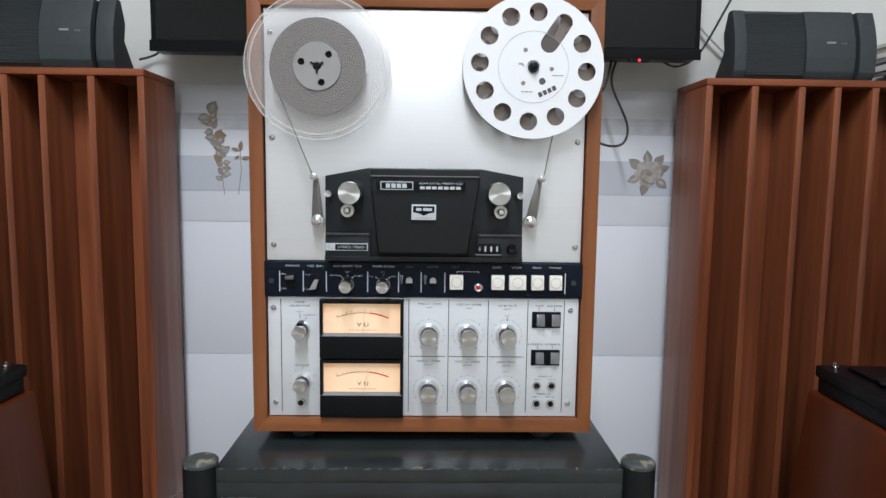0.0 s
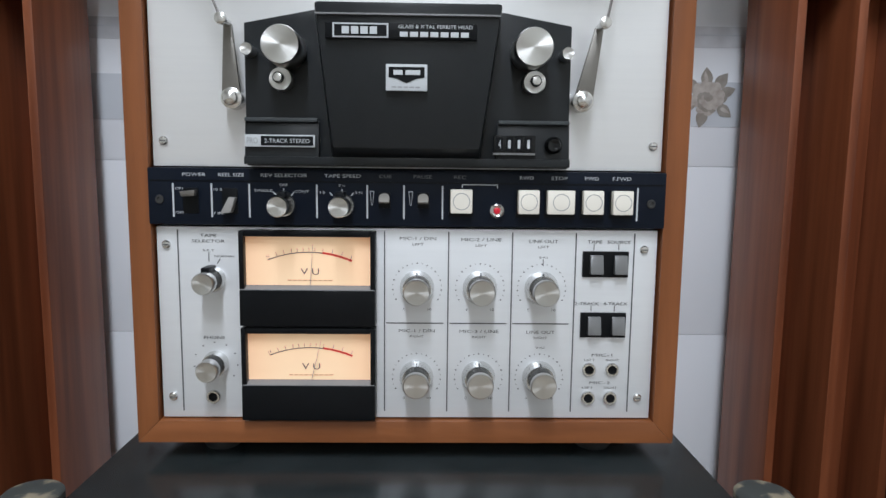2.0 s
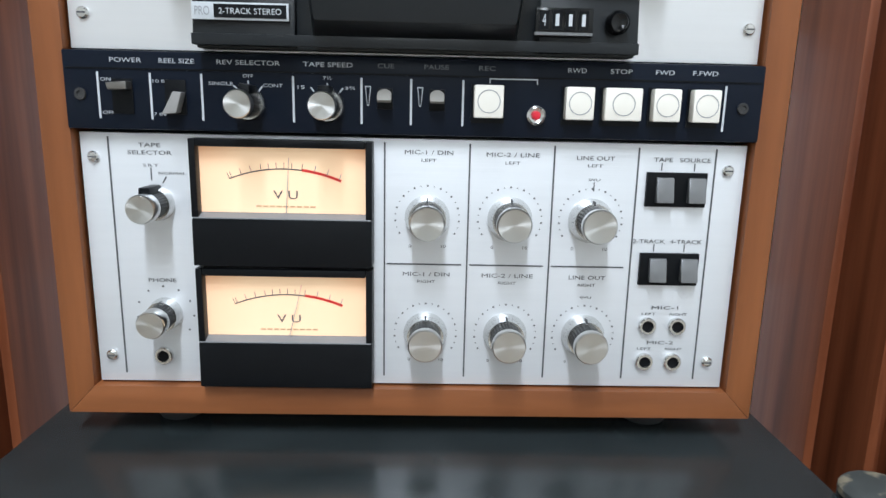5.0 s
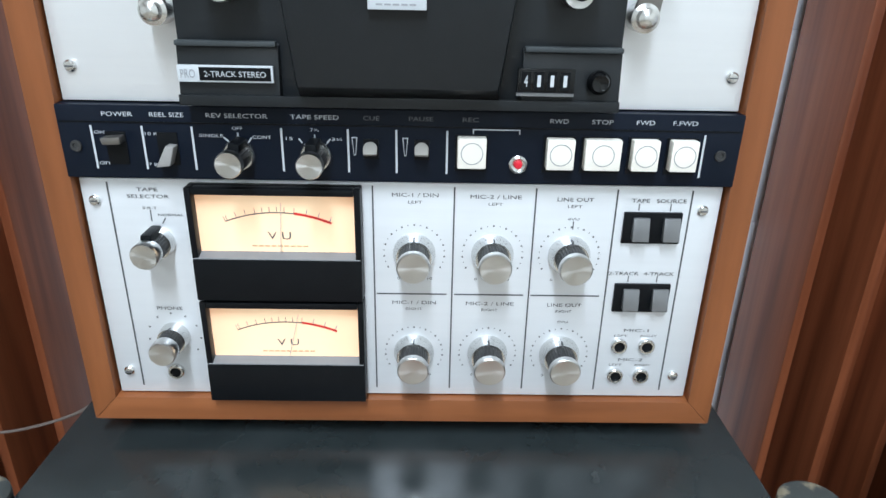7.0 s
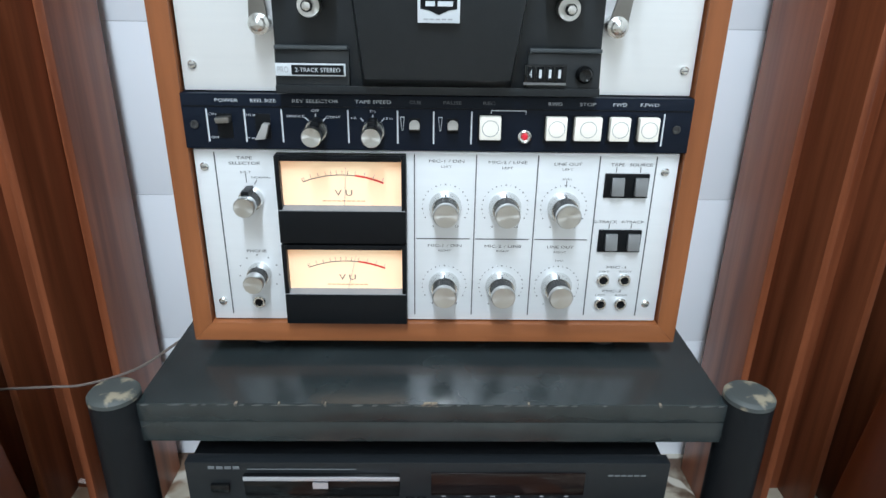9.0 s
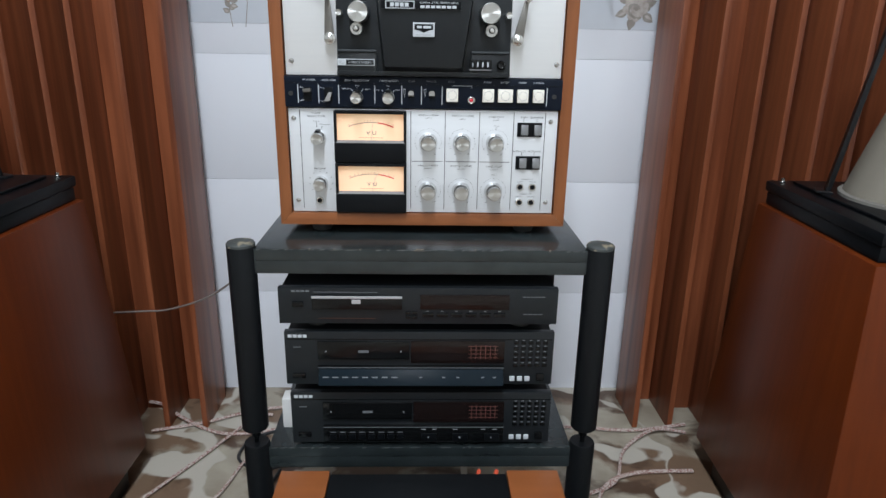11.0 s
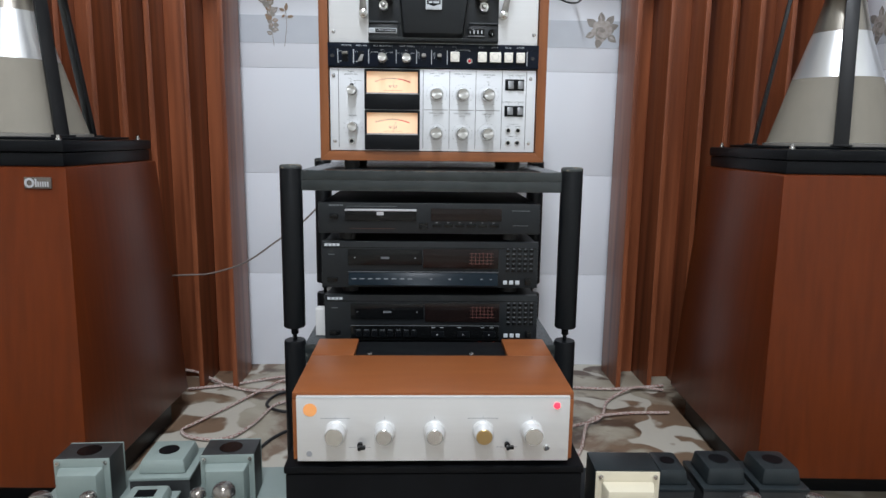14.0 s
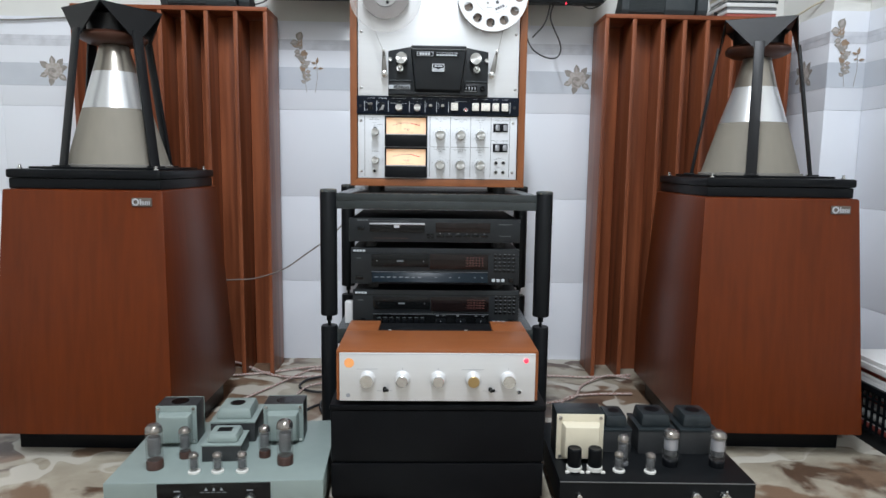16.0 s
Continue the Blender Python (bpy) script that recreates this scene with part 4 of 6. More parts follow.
# meters
needles = (4, 14)
for n, (z0, z1) in enumerate(((0.6985, 0.7735), (0.6215, 0.6965))):
    v = part("meter", box(-0.1365, -0.0305, YP - 0.0045, YP + 0.001, z0, z1, 0.0008), "black", lower, "black-framed moving-coil level meter")
    # frame made of bars, dial sunk between them
    part("frame_bar", box(-0.1365, -0.1325, YP - 0.0118, YP - 0.0046, z0 + 0.0287, z1, 0.0008), "black", v)
    part("frame_bar", box(-0.0345, -0.0305, YP - 0.0118, YP - 0.0046, z0 + 0.0287, z1, 0.0008), "black", v)
    part("frame_bar", box(-0.1324, -0.0346, YP - 0.0118, YP - 0.0046, z1 - 0.0045, z1, 0.0010), "black", v)
    part("frame_base", hull8([(-0.1365, YP - 0.0132, z0), (-0.0305, YP - 0.0132, z0), (-0.0305, YP - 0.0046, z0), (-0.1365, YP - 0.0046, z0)],
                             [(-0.1365, YP - 0.0124, z0 + 0.0285), (-0.0305, YP - 0.0124, z0 + 0.0285), (-0.0305, YP - 0.0046, z0 + 0.0285), (-0.1365, YP - 0.0046, z0 + 0.0285)], 0.0012), "black", v)
    part("ledge", hull8([(-0.1355, YP - 0.0120, z0 + 0.0286), (-0.0315, YP - 0.0120, z0 + 0.0286), (-0.0335, YP - 0.0050, z0 + 0.0286), (-0.1335, YP - 0.0050, z0 + 0.0286)],
                        [(-0.1355, YP - 0.0118, z0 + 0.0292), (-0.0315, YP - 0.0118, z0 + 0.0292), (-0.0335, YP - 0.0050, z0 + 0.0314), (-0.1335, YP - 0.0050, z0 + 0.0314)]), "ledge", v, "grey sloping ledge under the dial")
    dial = part("dial", box(-0.1325, -0.0345, YP - 0.0052, YP - 0.0048, z0 + 0.0315, z1 - 0.0045), "dial", v, "warm back-lit meter dial")
    yd, cx, cz, R = YP - 0.0054, -0.0830, z0 - 0.0280, 0.0855

    def arc(a0, a1, r0, r1, material, steps=14):
        b = bmesh.new()
        prev = None
        for i in range(steps + 1):
            a = radians(a0 + (a1 - a0) * i / steps)
            p = [b.verts.new((cx + r * math.sin(a), yd, cz + r * math.cos(a))) for r in (r0, r1)]
            if prev:
                b.faces.new((prev[0], p[0], p[1], prev[1]))
            prev = p
        return part("scale_arc", b, M[material], dial, smooth=0)

    arc(-22, 7, R, R + 0.0007, "ink")
    arc(7, 23, R - 0.0003, R + 0.0013, "red_ink")
    for a in (-22, -21, -17, -13, -9, -6, -3, 0, 3, 7):
        arc(a - 0.12, a + 0.12, R, R + 0.0040, "ink", 1)
    for a in (12, 17, 22):
        arc(a - 0.15, a + 0.15, R, R + 0.0045, "ink_soft", 1)
    words("V U", cx + 0.0005, z0 + 0.0425, 0.0145, 0.0050, yd, "ink", dial)
    bars(cx + 0.001, z0 + 0.0355, 0.036, 0.0009, yd - 0.0001, "tan_ink", dial, 9)
    a = radians(needles[n])
    nx, nz = cx + 0.001, z0 + 0.0315
    part("needle", prism([(nx - 0.0002, nz), (nx + 0.0002, nz), (nx + 0.033 * math.sin(a) + 0.0001, nz + 0.033), (nx + 0.033 * math.sin(a) - 0.0001, nz + 0.033)], yd - 0.002, yd - 0.0016), "ink_soft", dial, smooth=0)

# head block
hb = part("head_block", prism([(-0.128, 0.8235), (0.1175, 0.8235), (0.1175, 0.9300), (0.064, 0.9395), (-0.074, 0.9395), (-0.128, 0.9290)], 0.813, YP - 0.0002, 0.001), "head_black", deck, "black head block")
for x0, x1 in ((-0.1275, -0.072), (0.062, 0.117)):
    part("shelf_step", hull8([(x0, 0.805, 0.8245), (x1, 0.805, 0.8245), (x1, 0.8128, 0.8245), (x0, 0.8128, 0.8245)],
                             [(x0, 0.8085, 0.8560), (x1, 0.8085, 0.8560), (x1, 0.8128, 0.8580), (x0, 0.8128, 0.8580)], 0.0008), "head_black", hb)
# Lips along the steps; paler charcoal paints in their edge highlight.
for x0, x1 in ((-0.1270, -0.0725), (0.0625, 0.1165)):
    part("lip_highlight", box(x0, x1, 0.8045, 0.8100, 0.8562, 0.8592, 0.0010), "grille", hb)
part("lower_lip", box(-0.1275, 0.117, 0.803, 0.8048, 0.8245, 0.8305, 0.0006), "head_black", hb)
cov = part("head_cover", hull8([(-0.0600, 0.792, 0.8370), (0.0480, 0.792, 0.8370), (0.0500, 0.8128, 0.8280), (-0.0630, 0.8128, 0.8280)],
                               [(-0.0710, 0.783, 0.9385), (0.0620, 0.783, 0.9385), (0.0640, 0.8128, 0.9390), (-0.0735, 0.8128, 0.9390)], 0.003), "head_black", deck, "smooth black head cover")
part("cover_groove", box(-0.0700, 0.0605, 0.7812, 0.7835, 0.9290, 0.9302), "rocker", cov)
part("name_strip", box(-0.0630, 0.0440, 0.7815, 0.7840, 0.9130, 0.9235, 0.0003), "black", cov)
lg = part("logo_plate", box(-0.0575, -0.0185, 0.7808, 0.7814, 0.9133, 0.9232), "white_ink", cov)
part("logo_field", box(-0.0563, -0.0197, 0.7804, 0.7807, 0.9144, 0.9221), "black", lg, smooth=0)
bars(-0.038, 0.9182, 0.026, 0.0050, 0.7800, "white_ink", lg, 4)
words("GLASS & X'TAL FERRITE HEAD", 0.0145, 0.9213, 0.052, 0.0026, 0.7812, "white_ink", cov)
bars(0.0145, 0.9160, 0.050, 0.0034, 0.7810, "white_ink", cov, 7)
bd = part("emblem", box(-0.0205, 0.0090, 0.7838, 0.7870, 0.8775, 0.8960, 0.0004), "white_ink", cov, "white square emblem")
part("emblem_shape", prism([(-0.0185, 0.8940), (0.0070, 0.8940), (0.0070, 0.8868), (0.0010, 0.8858), (-0.0058, 0.8828), (-0.0126, 0.8858), (-0.0185, 0.8868)], 0.7834, 0.7837), "black", bd, smooth=0)
for x0, x1 in ((-0.0150, -0.0085), (-0.0065, 0.0040)):
    part("emblem_bar", box(x0, x1, 0.7831, 0.7834, 0.8885, 0.8918), "white_ink", bd, smooth=0)
bars(-0.0058, 0.8800, 0.021, 0.0009, 0.7836, "ink_soft", bd, 5)
tb = part("track_badge", box(-0.1265, -0.0745, 0.8030, 0.8052, 0.8375, 0.8465, 0.0003), "white_ink", hb, "white-edged track badge")
part("badge_field", box(-0.1145, -0.0757, 0.8026, 0.8029, 0.8385, 0.8455), "black", tb, smooth=0)
words("2-TRACK STEREO", -0.0950, 0.8420, 0.0335, 0.0031, 0.8023, "white_ink", tb)
words("PRO", -0.1208, 0.8420, 0.0080, 0.0046, 0.8027, "ink_soft", tb)
ct = part("counter", box(0.0590, 0.0905, 0.8020, 0.8052, 0.8330, 0.8480, 0.0005), "black_gloss", hb, "four-digit tape counter")
for i in range(4):
    x = 0.0635 + 0.0072 * i
    dg = part("digit_wheel", box(x - 0.0026, x + 0.0026, 0.8014, 0.8019, 0.8365, 0.8465), "black", ct)
    words("1" if i else "4", x, 0.8415, 0.0020, 0.0062, 0.8012, "white_ink", dg)
part("counter_sill", box(0.0585, 0.0900, 0.8000, 0.8019, 0.8335, 0.8350), "rocker", ct)
part("reset_button", lathe([(0.0065, 0), (0.0065, 0.003), (0.0045, 0.006), (0.003, 0.0055), (0, 0.005)], (0.104, 0.8045, 0.8410), "y", 22), "black_gloss", hb)


def roller(x, z, y, r, h, name, material="spun"):
    p = part(name, lathe([(r * 0.9, 0), (r, 0.002), (r, h - 0.002), (r * 0.94, h), (r * 0.2, h - 0.0005), (0, h - 0.0005)], (x, y, z), "y", 32), material, hb)
    return p


roller(-0.0950, 0.9085, 0.8128, 0.0140, 0.030, "pinch_roller_cap")
roller(0.0850, 0.9093, 0.8128, 0.0140, 0.030, "pinch_roller_cap")
for x in (-0.0990, 0.0885):
    r_ = roller(x, 0.8870, 0.8128, 0.0085, 0.012, "tape_guide")
    part("guide_pin", lathe([(0.0042, 0.012), (0.0042, 0.019), (0.003, 0.021), (0, 0.0215)], (x, 0.8128, 0.8870), "y", 18), "chrome", r_)
for x in (-0.1225, 0.1120):
    roller(x, 0.9075, 0.8128, 0.0045, 0.016, "guide_roller")
for x0, z0, x1, z1 in ((-0.1390, 0.9275, -0.1375, 0.8735), (0.1375, 0.9285, 0.1270, 0.8745)):
    d = Vector((x1 - x0, 0, z1 - z0))
    n_ = Vector((d.z, 0, -d.x)).normalized()
    P0, P1 = Vector((x0, 0, z0)), Vector((x1, 0, z1))
    pts = [P0 + n_ * 0.0032, P0 - n_ * 0.0032, P1 - n_ * 0.0072, P1 + n_ * 0.0072]
    ar = part("tension_arm", prism([(p.x, p.z) for p in pts], 0.809, 0.813, 0.0012), "steel", deck, "tapered grey steel tension arm")
    part("arm_pivot", lathe([(0.0078, -0.010), (0.0078, 0.004), (0.0055, 0.0048), (0.0050, 0.009), (0.003, 0.0105), (0, 0.0108)], (x1, 0.813, z1), "y", 24), "chrome", ar)
    part("arm_post", lathe([(0.0030, 0.003), (0.0030, 0.016), (0.0042, 0.017), (0.0042, 0.021), (0, 0.0225)], (x0, 0.813, z0), "y", 16), "chrome", ar)

# reels
RY = 0.800
LC, RC, RR = (-0.1345, 1.0585), (0.1240, 1.0615), 0.0850


def ring_pts(x, z, r, n=20):
    return [(x + r * math.cos(2 * math.pi * i / n), z + r * math.sin(2 * math.pi * i / n)) for i in range(n)]


def take_up_holes(turn):
    out = []
    for k in range(12):
        a = radians(86 - 30 * k + turn)
        if k == 1:
            u, w = Vector((math.cos(a), math.sin(a))), Vector((-math.sin(a), math.cos(a)))
            loop = []
            for i in range(9):
                b_ = math.pi * (i / 8) - math.pi / 2
                loop.append(u * (0.063 + 0.0105 * math.cos(b_)) + w * 0.0105 * math.sin(b_))
            for i in range(9):
                b_ = math.pi * (i / 8) + math.pi / 2
                loop.append(u * (0.033 + 0.0105 * math.cos(b_)) + w * 0.0105 * math.sin(b_))
            out.append([(p.x, p.y) for p in loop])
        else:
            out.append(ring_pts(0.0645 * math.cos(a), 0.0645 * math.sin(a), 0.0108))
    return out


reel = thing("take_up_reel", (RC[0], RY, RC[1] - RR), "white take-up reel with round holes on the tape deck", "tape reel", "tape reels")
small = [ring_pts(0, 0, 0.0082), ring_pts(-0.0155, 0.001, 0.0038, 12)]
fl = part("front_flange", holed_disc(RC, RR, take_up_holes(0) + small, RY - 0.001, RY), "white_reel", reel, "white enamelled flange")
part("back_flange", holed_disc(RC, RR, take_up_holes(13), RY + 0.009, RY + 0.010), "reel_back", reel)
part("reel_hub", lathe([(0.0215, -0.0085), (0.0215, -0.0005)], (RC[0], RY, RC[1]), "y", 40), "white_reel", reel)
part("tape_winding", lathe([(0.042, -0.0082), (0.042, -0.0010), (0.0217, -0.0010), (0.0217, -0.0082)], (RC[0], RY, RC[1]), "y", 48, loop=True), "tape", reel)
circle_line(RC[0], RC[1], RY - 0.0013, 0.0425, 0.0004, "ink_soft", fl)
for x, z, r in ((0.011, -0.0165, 0.0040), (-0.010, 0.020, 0.0026), (0.022, -0.002, 0.0026), (-0.012, -0.019, 0.0026)):
    part("hub_hole", lathe([(r, 0), (r, 0.0004), (0, 0.0004)], (RC[0] + x, RY - 0.001, RC[1] + z), "y", 16), "ink" if r > 0.003 else "dust", fl)
b = box(-0.011, -0.0065, RY - 0.0014, RY - 0.0011, -0.0028, 0.0028)
for i in range(1, 4):
    b = box(-0.011 + 0.006 * i, -0.0065 + 0.006 * i, RY - 0.0014, RY - 0.0011, -0.0028, 0.0028, bm=b)
bmesh.ops.transform(b, matrix=Matrix.Translation((RC[0] + 0.017, 0, RC[1] - 0.0285)) @ Matrix.Rotation(radians(-25), 4, "Y"), verts=b.verts)
part("logo_bars", b, "ink", fl, smooth=0)
for x, z, w in ((-0.007, -0.029, 0.014), (0.030, -0.0095, 0.014)):
    bars(RC[0] + x, RC[1] + z, w, 0.0012, RY - 0.0014, "ink_soft", fl, 3)
part("spindle", lathe([(0.0065, -0.02), (0.0065, 0.004), (0.004, 0.008), (0, 0.009)], (RC[0], RY, RC[1]), "y", 20), "black", deck)

supply = thing("supply_reel", (LC[0], RY, LC[1] - 0.0875), "clear plastic supply reel with brown tape on the deck", "tape reel", "tape reels")
hub_holes = [ring_pts(0.0195 * math.cos(radians(a)), 0.0195 * math.sin(radians(a)), 0.0042, 12) for a in (45, 165, 285)] + [ring_pts(0, 0, 0.005, 12)]
part("front_flange", holed_disc(LC, 0.0875, [ring_pts(0, 0, 0.0285, 40)], RY - 0.0015, RY), "clear_reel", supply, "clear plastic flange")
part("back_flange", holed_disc(LC, 0.0875, [ring_pts(0, 0, 0.0285, 40)], RY + 0.009, RY + 0.0105), "clear_reel", supply, "clear plastic flange")
for r in (0.0868, 0.0805):
    part("flange_rim", lathe([(r, 0), (r, 0.0010), (r - 0.0010, 0.0010), (r - 0.0010, 0)], (LC[0], RY - 0.0016, LC[1]), "y", 64, loop=True), "clear_rim", supply)
part("tape_winding", lathe([(0.0570, -0.0085), (0.0570, -0.0005), (0.0290, -0.0005), (0.0290, -0.0085)], (LC[0], RY, LC[1]), "y", 64, loop=True), "tape", supply, "wound brown magnetic tape")
part("hub", holed_disc(LC, 0.0283, hub_holes, RY - 0.002, RY + 0.0095), "hub", supply, "cloudy clear hub with three holes")
for a in (45, 165, 285):
    part("hub_peg", lathe([(0.0036, -0.018), (0.0036, -0.002), (0, -0.002)], (LC[0] + 0.0195 * math.cos(radians(a)), RY, LC[1] + 0.0195 * math.sin(radians(a))), "y", 12), "black", deck)
sp = lathe([(0.0045, -0.02), (0.0045, 0.003), (0, 0.004)], (LC[0], RY, LC[1]), "y", 16)
for a in (60, 180, 300):
    w = box(-0.0012, 0.0012, -0.0035, 0.0, 0.0, 0.0085)
    bmesh.ops.transform(w, matrix=Matrix.Translation((LC[0], RY, LC[1])) @ Matrix.Rotation(radians(a), 4, "Y"), verts=w.verts)
    sp = join(sp, w)
part("spindle", sp, "black", deck)
for p0, p1 in (((-0.181, 0.803, 1.026), (-0.1405, 0.803, 0.9265)), ((0.1500, 0.803, 0.981), (0.1400, 0.803, 0.9270))):
    d = Vector(p1) - Vector(p0)
    n_ = Vector((d.z, 0, -d.x)).normalized() * 0.0003
    solo("recording_tape", hull8([Vector(p0) + n_ + Vector((0, -0.003, 0)), Vector(p0) - n_ + Vector((0, -0.003, 0)), Vector(p0) - n_ + Vector((0, 0.003, 0)), Vector(p0) + n_ + Vector((0, 0.003, 0))],
                                 [Vector(p1) + n_ + Vector((0, -0.003, 0)), Vector(p1) - n_ + Vector((0, -0.003, 0)), Vector(p1) - n_ + Vector((0, 0.003, 0)), Vector(p1) + n_ + Vector((0, 0.003, 0))]),
         "tape", "thin brown recording tape threaded over the tension arm", "recording tape", "threaded tape")


# ---- players on the rack ----
def player_body(name, x0, x1, y0, z0, z1, shelf, label, tilt=0.0):
    p = thing(name, ((x0 + x1) / 2, y0 + 0.16, shelf), label, "disc player", "disc players")
    body = part("body", box(x0 + 0.004, x1 - 0.004, y0 + 0.0125, y0 + 0.32, z0 + 0.004, z1 - 0.001, 0.0015), "rack_post", p)
    face = part("front_panel", box(x0, x1, y0, y0 + 0.012, z0, z1, 0.0015), "head_black", p)
    for fx in (x0 + 0.05, x1 - 0.05):
        for fy in (y0 + 0.04, y0 + 0.28):
            part("foot", lathe([(0.014, 0), (0.016, 0.002), (0.016, z0 + 0.0035 - shelf)], (fx, fy, shelf + 0.0002), "z", 16), "rubber", p)
    return p, face


p3, f3 = player_body("disc_player", -0.210, 0.200, 0.750, 0.2565, 0.347, ZL, "black disc player with keypad stacked on the lower shelf")
p2, f2 = player_body("disc_player", -0.214, 0.198, 0.750, 0.362, 0.451, 0.3465, "black disc player with keypad and dim red display")
p1, f1 = player_body("disc_player", -0.218, 0.198, 0.745, 0.467, 0.5245, 0.4505, "slim dark disc player with a silver tray edge")
for face, x0, z0, z1, lit in ((f3, -0.210, 0.2565, 0.347, False), (f2, -0.214, 0.362, 0.451, True)):
    y = 0.7497
    bars(x0 + 0.021, z1 - 0.0068, 0.030, 0.0048, y - 0.0004, "white_ink", face, 4, "logo_bars")
    part("top_groove", box(x0 + 0.004, x0 + 0.408, y - 0.0004, y, z1 - 0.0125, z1 - 0.0115), "black_gloss", face)
    tray = part("tray", box(x0 + 0.050, x0 + 0.190, y - 0.003, y, z0 + 0.044, z0 + 0.074, 0.0008), "black_gloss", face)
    part("tray_mark", box(x0 + 0.112, x0 + 0.128, y - 0.0034, y - 0.0031, z0 + 0.056, z0 + 0.060), "dim_ink", tray, smooth=0)
    for tx in (0.062, 0.176):
        part("tray_mark", box(x0 + tx, x0 + tx + 0.002, y - 0.0034, y - 0.0031, z0 + 0.057, z0 + 0.059), "ink_soft", tray, smooth=0)
    win = part("display", box(x0 + 0.192, x0 + 0.336, y - 0.002, y, z0 + 0.038, z0 + 0.075, 0.0006), "window", face, "dark red display window")
    for i in range(6):
        gx = x0 + 0.284 + 0.0074 * i
        part("grid_line", box(gx, gx + 0.0008, y - 0.0024, y - 0.0021, z0 + 0.045, z0 + 0.069), "display_line", win, smooth=0)
    for i in range(4):
        gz = z0 + 0.047 + 0.0065 * i
        part("grid_line", box(x0 + 0.280, x0 + 0.326, y - 0.0024, y - 0.0021, gz, gz + 0.0007), "display_line", win, smooth=0)
    part("key_bar", box(x0 + 0.050, x0 + 0.336, y - 0.006, y, z0 + 0.006, z0 + 0.034, 0.002), "black_gloss", face)
    # Slope added on this player only, to carry the painted blue reflection.
    if lit:
        part("reflection_cover", hull8([(x0 + 0.052, y - 0.020, z0 + 0.0085), (x0 + 0.334, y - 0.020, z0 + 0.0085), (x0 + 0.334, y - 0.0062, z0 + 0.0065), (x0 + 0.052, y - 0.0062, z0 + 0.0065)],
                                [(x0 + 0.052, y - 0.0085, z0 + 0.0300), (x0 + 0.334, y - 0.0085, z0 + 0.0300), (x0 + 0.334, y - 0.0062, z0 + 0.0305), (x0 + 0.052, y - 0.0062, z0 + 0.0305)], 0.0006), "reflection_cover", face, "sloping key cover with a painted blue reflection")
        for kx in (0.058, 0.073, 0.088, 0.103, 0.118, 0.133, 0.148, 0.163, 0.205, 0.240, 0.262, 0.300, 0.318):
            wide = 0.009 if kx < 0.17 else 0.005
            part("cover_mark", hull8([(x0 + kx, y - 0.0146, z0 + 0.0190), (x0 + kx + wide, y - 0.0146, z0 + 0.0190), (x0 + kx + wide, y - 0.0138, z0 + 0.0190), (x0 + kx, y - 0.0138, z0 + 0.0190)],
                                     [(x0 + kx, y - 0.0138, z0 + 0.0206), (x0 + kx + wide, y - 0.0138, z0 + 0.0206), (x0 + kx + wide, y - 0.0130, z0 + 0.0206), (x0 + kx, y - 0.0130, z0 + 0.0206)]), "dim_ink", face, smooth=0)
    part("key_trim", box(x0 + 0.050, x0 + 0.336, y - 0.0064, y - 0.0061, z0 + 0.0315, z0 + 0.0325), "dim_ink", face, smooth=0)
    for i in range(8):
        kx = x0 + 0.060 + 0.0152 * i
        part("key", box(kx, kx + 0.0105, y - 0.008, y - 0.0061, z0 + 0.010, z0 + 0.020, 0.0006), "black", face)
        part("key_mark", box(kx + 0.001, kx + 0.0095, y - 0.0064, y - 0.0061, z0 + 0.0225, z0 + 0.0237), "dim_ink", face, smooth=0)
    for kx in (0.205, 0.222, 0.255, 0.300, 0.318):
        part("key_mark", box(x0 + kx, x0 + kx + 0.007, y - 0.0064, y - 0.0061, z0 + 0.0275, z0 + 0.0288), "ink_soft", face, smooth=0)
    for kx in (0.205, 0.255, 0.305):
        part("key", box(x0 + kx, x0 + kx + 0.024, y - 0.008, y - 0.0061, z0 + 0.008, z0 + 0.021, 0.0008), "black", face)
        part("key_mark", box(x0 + kx + 0.010, x0 + kx + 0.012, y - 0.0084, y - 0.0081, z0 + 0.0135, z0 + 0.0155), "white_ink", face, smooth=0)
    for r in range(5):
        for c in range(5):
            kx, kz = x0 + 0.350 + 0.0112 * c, z0 + 0.032 + 0.0095 * r
            part("key", box(kx, kx + 0.0075, y - 0.002, y, kz, kz + 0.0045, 0.0005), "black_gloss", face)
            part("key_mark", box(kx + 0.002, kx + 0.0055, y - 0.0006, y, kz + 0.0056, kz + 0.0064), "ink_soft", face, smooth=0)
    for c in range(3):
        kx = x0 + 0.3455 + 0.0118 * c
        part("white_key", box(kx, kx + 0.0078, y - 0.003, y, z0 + 0.0075, z0 + 0.0148, 0.0006), "white_ink", face, "small white key")
    part("key", box(x0 + 0.387, x0 + 0.399, y - 0.003, y, z0 + 0.007, z0 + 0.020, 0.0006), "black_gloss", face)
    part("power_key", box(x0 + 0.010, x0 + 0.030, y - 0.003, y, z0 + 0.012, z0 + 0.020, 0.0008), "black_gloss", face)
    part("power_mark", box(x0 + 0.013, x0 + 0.025, y - 0.0005, y, z1 - 0.026, z1 - 0.0245), "dim_ink", face, smooth=0)
y = 0.7447
tr = part("tray", box(-0.168, -0.035, y - 0.004, y, 0.492, 0.5140, 0.0008), "black_gloss", f1)
part("tray_edge", box(-0.168, -0.035, y - 0.0055, y - 0.0041, 0.5095, 0.5135, 0.0006), "tray", tr, "bright silver tray edge")
part("tray_mark", box(-0.109, -0.096, y - 0.0062, y - 0.0056, 0.5020, 0.5085), "tray", tr, smooth=0)
